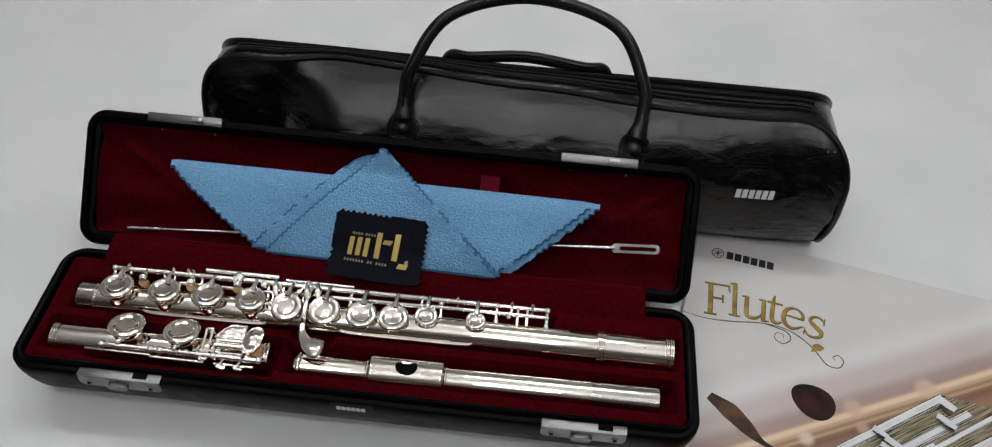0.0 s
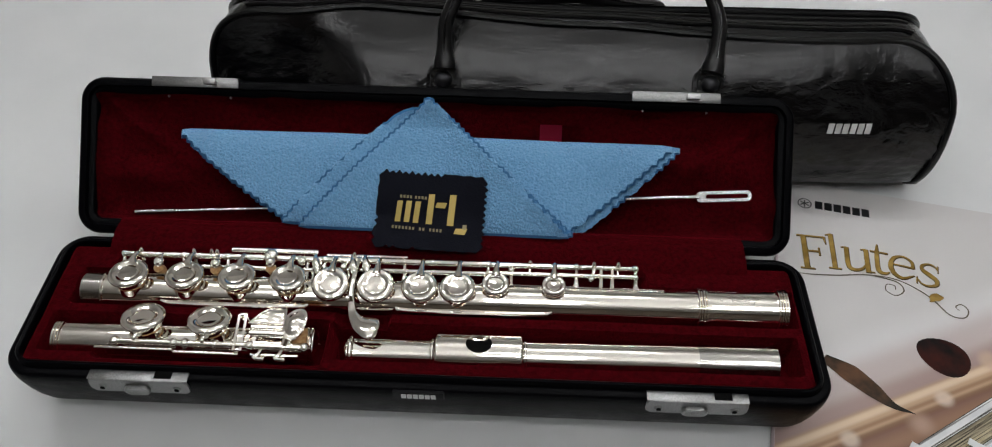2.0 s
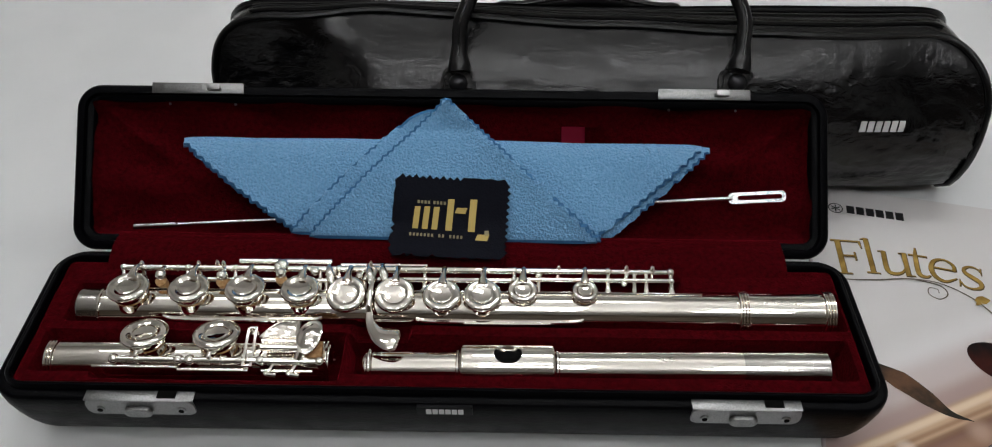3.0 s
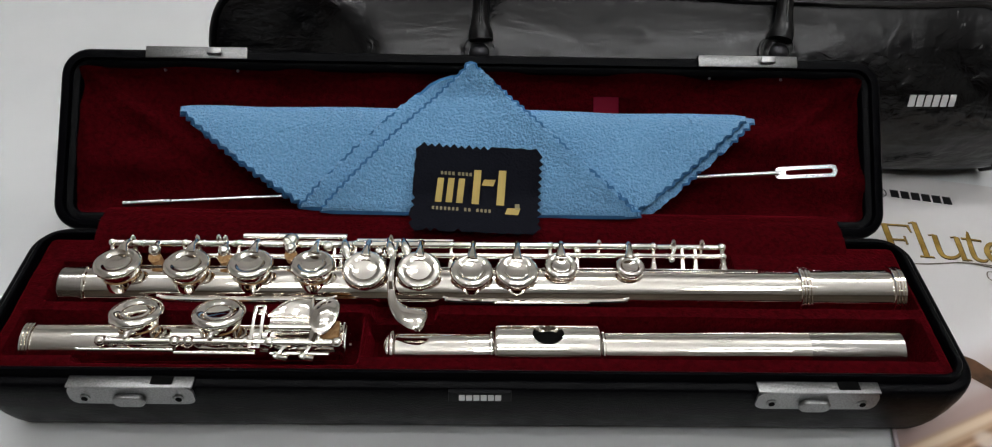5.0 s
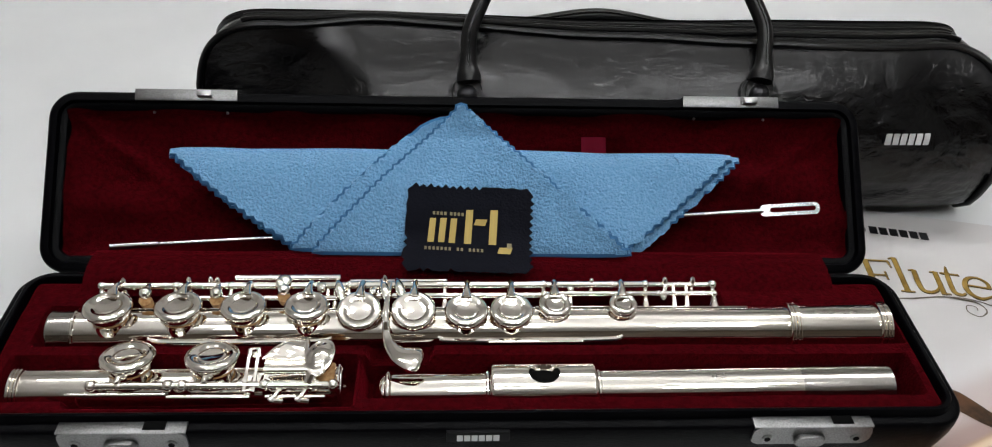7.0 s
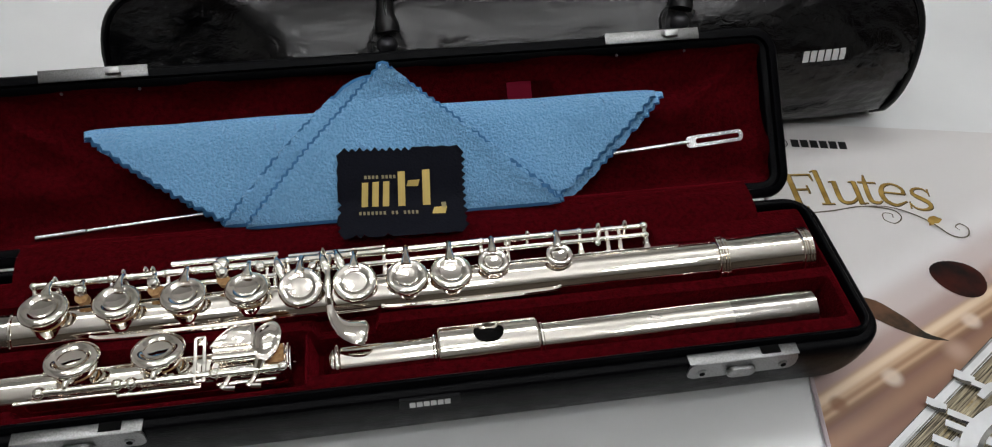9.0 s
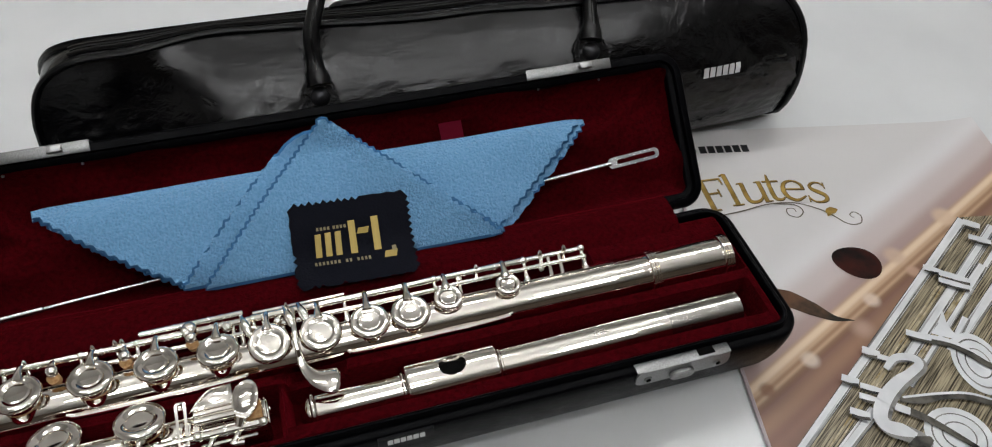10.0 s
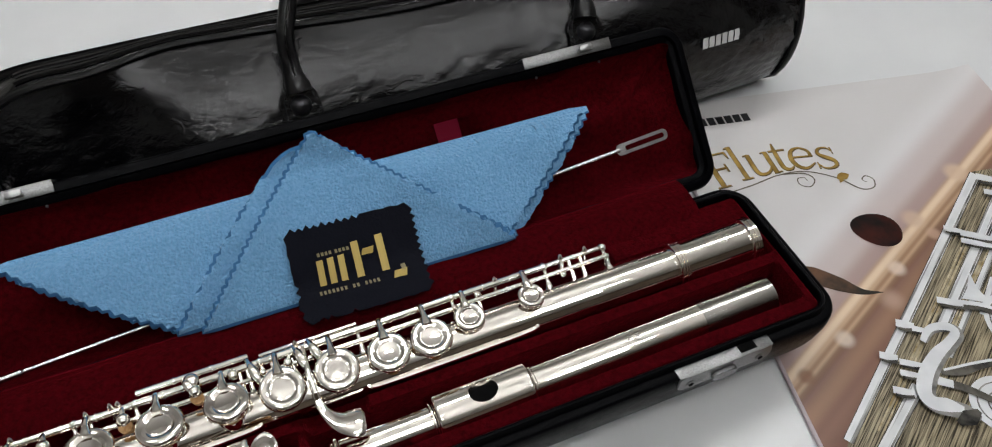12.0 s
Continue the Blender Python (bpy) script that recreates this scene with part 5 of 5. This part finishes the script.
sheet("front_fold", second, lambda x, s: 0.0064 + drape(x, s) + curl(x, s, (-0.0745, 0.0062), (-0.0180, 0.0645)) + curl(x, s, (0.0895, 0.0036), (0.0130, 0.0672)), 0.0012, BLUE, cloth, cut=EDGE_SHADE)
front = pinked([(-0.0640, 0.0042, False, 0), (0.0870, 0.0030, True, 0.0004), (0.0066, 0.0782, True, 0.0008)], 0.0040, 0.0014)
sheet("front_flap", front, lambda x, s: 0.0102 + drape(x, s) + curl(x, s, (-0.0640, 0.0042), (0.0066, 0.0782)) + curl(x, s, (0.0870, 0.0030), (0.0066, 0.0782)), 0.0012, BLUE, cloth, cut=EDGE_SHADE)
tag = thing("cloth_label", "black pinked fabric label with gold print on blue cloth", "label")
tag_rise = lambda x, s: 0.0120 + drape(x, max(s, 0.002)) * 0.6 + 0.0042 + 0.0100 * max(0, 0.012 - s) / 0.017 + 0.0016 * nz(x, s, 6, 30) * soft_step(0.030, 0.012, s)
sheet("fabric", pinked([(-0.0200, -0.0036, True, 0), (0.0383, -0.0052, True, 0), (0.0402, 0.0330, True, 0), (-0.0170, 0.0362, True, 0)], 0.0036, 0.0019), tag_rise, 0.0006, NAVY, tag, "black satin-like fabric", 0.004)


def tag_bar(name, corners, material, label):
    bm = bmesh.new()
    (a, b), (c, e) = corners[:2], corners[2:]
    n = 8
    rows = []
    for p, q in ((a, b), (e, c)):
        rows.append([bm.verts.new(lid_place(p[0] + (q[0] - p[0]) * k / n, p[1] + (q[1] - p[1]) * k / n, tag_rise(p[0] + (q[0] - p[0]) * k / n, p[1] + (q[1] - p[1]) * k / n) + 0.0009)) for k in range(n + 1)])
    for k in range(n):
        bm.faces.new((rows[0][k], rows[0][k + 1], rows[1][k + 1], rows[1][k]))
    part(name, bm, material, tag, label, smooth=False)


def bar(x, s, w, h, slant=0.0):
    return [(x, s), (x + w, s - 0.0006 * w / 0.01), (x + w + slant, s + h), (x + slant, s + h)]


for x, s, w, h in ((-0.0095, 0.0090, 0.0030, 0.0115), (-0.0045, 0.0088, 0.0030, 0.0117), (0.0005, 0.0085, 0.0030, 0.0118), (0.0078, 0.0080, 0.0034, 0.0165), (0.0125, 0.0172, 0.0055, 0.0028), (0.0195, 0.0075, 0.0036, 0.0170), (0.0235, 0.0030, 0.0062, 0.0030)):
    tag_bar("print_bar", bar(x, s, w, h, 0.0012), GOLD, "plain gold printed bar")
for k in range(8):
    tag_bar("print_bar", bar(-0.0070 + 0.0018 * k + (0.001 if k > 3 else 0), 0.0222 - 0.0001 * k, 0.0012, 0.0016), GOLD_DIM, "small dull gold bar")
for k in range(15):
    if k not in (7, 10):
        tag_bar("print_bar", bar(-0.0108 + 0.0019 * k, 0.0052 - 0.00011 * k, 0.0011, 0.0016), GOLD_DIM, "small dull gold bar")
tag_bar("print_bar", bar(0.0283, 0.0055, 0.0022, 0.0026), GOLD_DIM, "small dull gold bar")

# ---- carrying bag ----
bag = thing("carry_bag", "black glossy leatherette flute bag with two handles", "bag")
GX0, GX1, GR = -0.1405, 0.3200, 0.0440


def bag_top(x):
    """The height of the piped edge."""
    sag = 0.1040 - 0.0050 * math.exp(-(((x - 0.10) / 0.10) ** 2)) - 0.0012 * nz(x, 0, 3, 14)
    d = min(x - GX0, GX1 - x)
    if d < GR:
        sag -= GR - GR * max(0, 1 - (1 - d / GR) ** 2.6) ** (1 / 2.6)
    return max(sag, 0.004)


def bag_front(x, z):
    """How far forward the front panel stands at a height."""
    k = z / 0.108
    right = min(max(0, (x - 0.10) / 0.12), 1)
    middle = 0.1800 + 14.0 * (z - 0.040) ** 2
    far = 0.1795 + 8.0 * (z - 0.042) ** 2 + 12.0 * max(0, z - 0.080) ** 2
    lean = 0.1835 + 0.42 * z
    left = min(max(0, (-0.035 - x) / 0.055), 1)
    left, right = left * left * (3 - 2 * left), right * right * (3 - 2 * right)
    y = (middle * (1 - right) + far * right) * (1 - left) + lean * left + 0.006 * max(0, 0.12 - k) / 0.12
    e = min(x - GX0, GX1 - x)
    y += 0.010 * max(0, 1 - e / 0.035) ** 2 * (1 - k * 0.6) * (1 if x < 0.1 else 0.35)
    return y


def bag_back(x, z):
    k = z / 0.108
    return 0.2800 - 0.036 * k**3 - 0.008 * max(0, 0.2 - k)


def pinch(x, t):
    """Soft dents and wrinkles of the panel."""
    body_w = math.sin(math.pi * min(1, t * 1.02)) ** 0.6 if t < 1 else 0
    a = 0.0040 * nz(x, t * 0.10, 2, 15) + 0.0011 * nz(x + t * 0.05, t * 0.12, 5, 42) + 0.0006 * nz(x, t * 0.3, 9, 120)
    dents = 0.0
    for cx, ct, w, h, amount in ((-0.085, 0.80, 0.03, 0.14, 0.003), (0.275, 0.80, 0.03, 0.14, 0.003), (0.235, 0.66, 0.03, 0.10, -0.002)):
        dents += amount * math.exp(-(((x - cx) / w) ** 2) - ((t - ct) / h) ** 2)
    return (a + dents) * body_w


def bag_x(u):
    """Panel columns, closer together at the ends."""
    return GX0 + 0.0004 + (GX1 - GX0 - 0.0008) * (0.5 - 0.5 * math.cos(math.pi * u)) * 0.6 + (GX1 - GX0 - 0.0008) * u * 0.4


def front_point(u, t):
    x = bag_x(u)
    z = bag_top(x) * t
    p = pinch(x, t)
    low = max(0, 1 - z / 0.035) ** 2
    x += 0.004 * low * (max(0, 1 - (x - GX0) / 0.05) - 0.4 * max(0, 1 - (GX1 - x) / 0.05))
    return (x, bag_front(x, z) + p, max(0.0006, z - 0.4 * p))


bm = bmesh.new()
grid(bm, 220, 60, front_point)
part("front_panel", bm, LEATHER, bag, "glossy creased front panel")
bm = bmesh.new()
grid(bm, 80, 16, lambda u, t: (bag_x(u), bag_back(bag_x(u), bag_top(bag_x(u)) * t), max(0.0006, bag_top(bag_x(u)) * t)))
part("back_panel", bm, LEATHER, bag)


def gusset_point(u, w):
    x = bag_x(u)
    z = bag_top(x)
    y = bag_front(x, z) + (bag_back(x, z) - bag_front(x, z)) * w
    d = min(x - GX0, GX1 - x)
    return (x, y, z - 0.0040 * w + 0.0030 * math.sin(math.pi * w) * min(1, d / 0.03))


bm = bmesh.new()
grid(bm, 160, 14, gusset_point)
for x, sgn in ((GX0 + 0.0004, -1), (GX1 - 0.0004, 1)):
    h = bag_top(x)
    grid(bm, 10, 10, lambda w, t: (x - sgn * 0.004 * max(0, 1 - h * t / 0.035) ** 2 + sgn * 0.0015 * math.sin(math.pi * w) * math.sin(math.pi * t * 0.9), bag_front(x, h * t) + (bag_back(x, h * t) - bag_front(x, h * t)) * w, 0.0006 + h * t))
part("gusset", bm, LEATHER, bag)
bm = bmesh.new()
grid(bm, 60, 4, lambda u, w: (bag_x(u), bag_front(bag_x(u), 0) + (bag_back(bag_x(u), 0) - bag_front(bag_x(u), 0)) * w, 0.0006))
part("base", bm, LEATHER, bag)


def piping_line(front):
    f = bag_front if front else bag_back
    pts = [(GX0 + 0.004 * max(0, 1 - h / 0.035) ** 2, f(GX0, h), h) for h in np.linspace(0.003, bag_top(GX0 + 0.0004), 8)]
    pts += [(bag_x(u), f(bag_x(u), bag_top(bag_x(u))) - (0.0004 if front else -0.0004), bag_top(bag_x(u)) + (0.0006 if front else -0.0030)) for u in np.linspace(0.006, 0.994, 120)]
    pts += [(GX1 - 0.0016 * max(0, 1 - h / 0.035) ** 2, f(GX1, h), h) for h in np.linspace(bag_top(GX1 - 0.0004), 0.003, 8)]
    return pts


for front_side in (True, False):
    bm = bmesh.new()
    pipe(bm, piping_line(front_side), 0.0020, 8)
    part("piping", bm, PIPING, bag, "round black piping")
for w, r in ((0.30, 0.0013), (0.62, 0.0013)):
    bm = bmesh.new()
    pipe(bm, [Vector(gusset_point(u, w)) + Vector((0, 0, 0.0006)) for u in np.linspace(0.1, 0.9, 70)], r, 6)
    part("zip_edge", bm, PIPING, bag)
bm = bmesh.new()
grid(bm, 90, 3, lambda u, v: Vector(gusset_point(0.1 + 0.8 * u, 0.42 + 0.08 * v)) + Vector((0, 0, 0.0012)))
part("zip", bm, ZIP, bag, "black zip along the top")


def handle(points, feet, label):
    ob = thing("handle", "", "")
    ob.parent = bag
    bm = bmesh.new()
    pts = curve_points(points, 60)
    pipe(bm, pts, 0.0044, 14, list(np.interp(np.linspace(0, 1, 60), [0, 0.04, 0.09, 0.14, 0.86, 0.91, 0.96, 1], [1.5, 1.5, 1.15, 1, 1, 1.15, 1.5, 1.5])))
    grip = part("grip", bm, PIPING, ob, label)
    bm = bmesh.new()
    side = [p + Vector((0, -0.0030, 0.0036)) for p in pts[4:-4]]
    pipe(bm, side, 0.0007, 6)
    part("seam", bm, LEATHER, grip)
    for fx, fy, fz in feet:
        lean = 52
        bm = bmesh.new()
        slab(bm, round_rect(-0.0105, 0.0105, -0.0150, 0.0105, 0.0090, 8), 0, 0.0026, 0.0010)
        move(bm, pose(fx, fy - 0.0005, fz, lean))
        tab = part("tab", bm, LEATHER, ob, "stitched leatherette tab")
        bm = bmesh.new()
        pipe(bm, [(x * 0.84, y * 0.86, 0.0024) for x, y in round_rect(-0.0095, 0.0095, -0.0140, 0.0110, 0.0085, 8)], 0.0003, 5)
        move(bm, pose(fx, fy - 0.0005, fz, lean))
        part("stitching", bm, ZIP, tab)
        bm = bmesh.new()
        lathe(bm, (0, 0, 0.002), (0, 0, 1), [(0, 0.0056), (0.0014, 0.0054), (0.0028, 0.0046), (0.0042, 0.0030), (0.0048, 0.0012), (0.0049, 0.0001)], 20)
        move(bm, pose(fx, fy - 0.0005, fz, lean))
        part("rivet", bm, RIVET, ob, "domed dark rivet")
    return ob


L, R = (0.0105, 0.1982, 0.0785), (0.1718, 0.1955, 0.0830)
handle([(L[0] + 0.001, L[1] + 0.0005, L[2] + 0.0075), (L[0] + 0.0005, 0.2075, 0.0960), (0.0140, 0.2200, 0.1130), (0.0370, 0.2470, 0.1400), (0.0915, 0.2625, 0.1495), (0.1500, 0.2500, 0.1420), (0.1730, 0.2220, 0.1170), (0.1745, 0.2065, 0.1000), (R[0], R[1] + 0.0005, R[2] + 0.0075)], (L, R), "curved black handle")
handle([(0.030, 0.2780, 0.0700), (0.034, 0.2800, 0.0800), (0.050, 0.2720, 0.0860), (0.0915, 0.2690, 0.0935), (0.1330, 0.2720, 0.0860), (0.149, 0.2800, 0.0800), (0.153, 0.2780, 0.0700)], (), "curved black handle behind the bag")
# pale bars printed on the bag
for k in range(6):
    bm = bmesh.new()
    x0 = 0.2448 + 0.0046 * k

    def word_point(u, v):
        x, z = x0 + 0.0037 * u + 0.0006 * v, 0.0600 + 0.0062 * v
        t = z / bag_top(x)
        return (x, front_point(0, 0)[1] * 0 + bag_front(x, z) + pinch(x, t) - 0.0012, z - 0.4 * pinch(x, t) + 0.0003)

    grid(bm, 2, 4, word_point)
    part("print_bar", bm, WHITE_PRINT, bag, "plain pale printed bar")
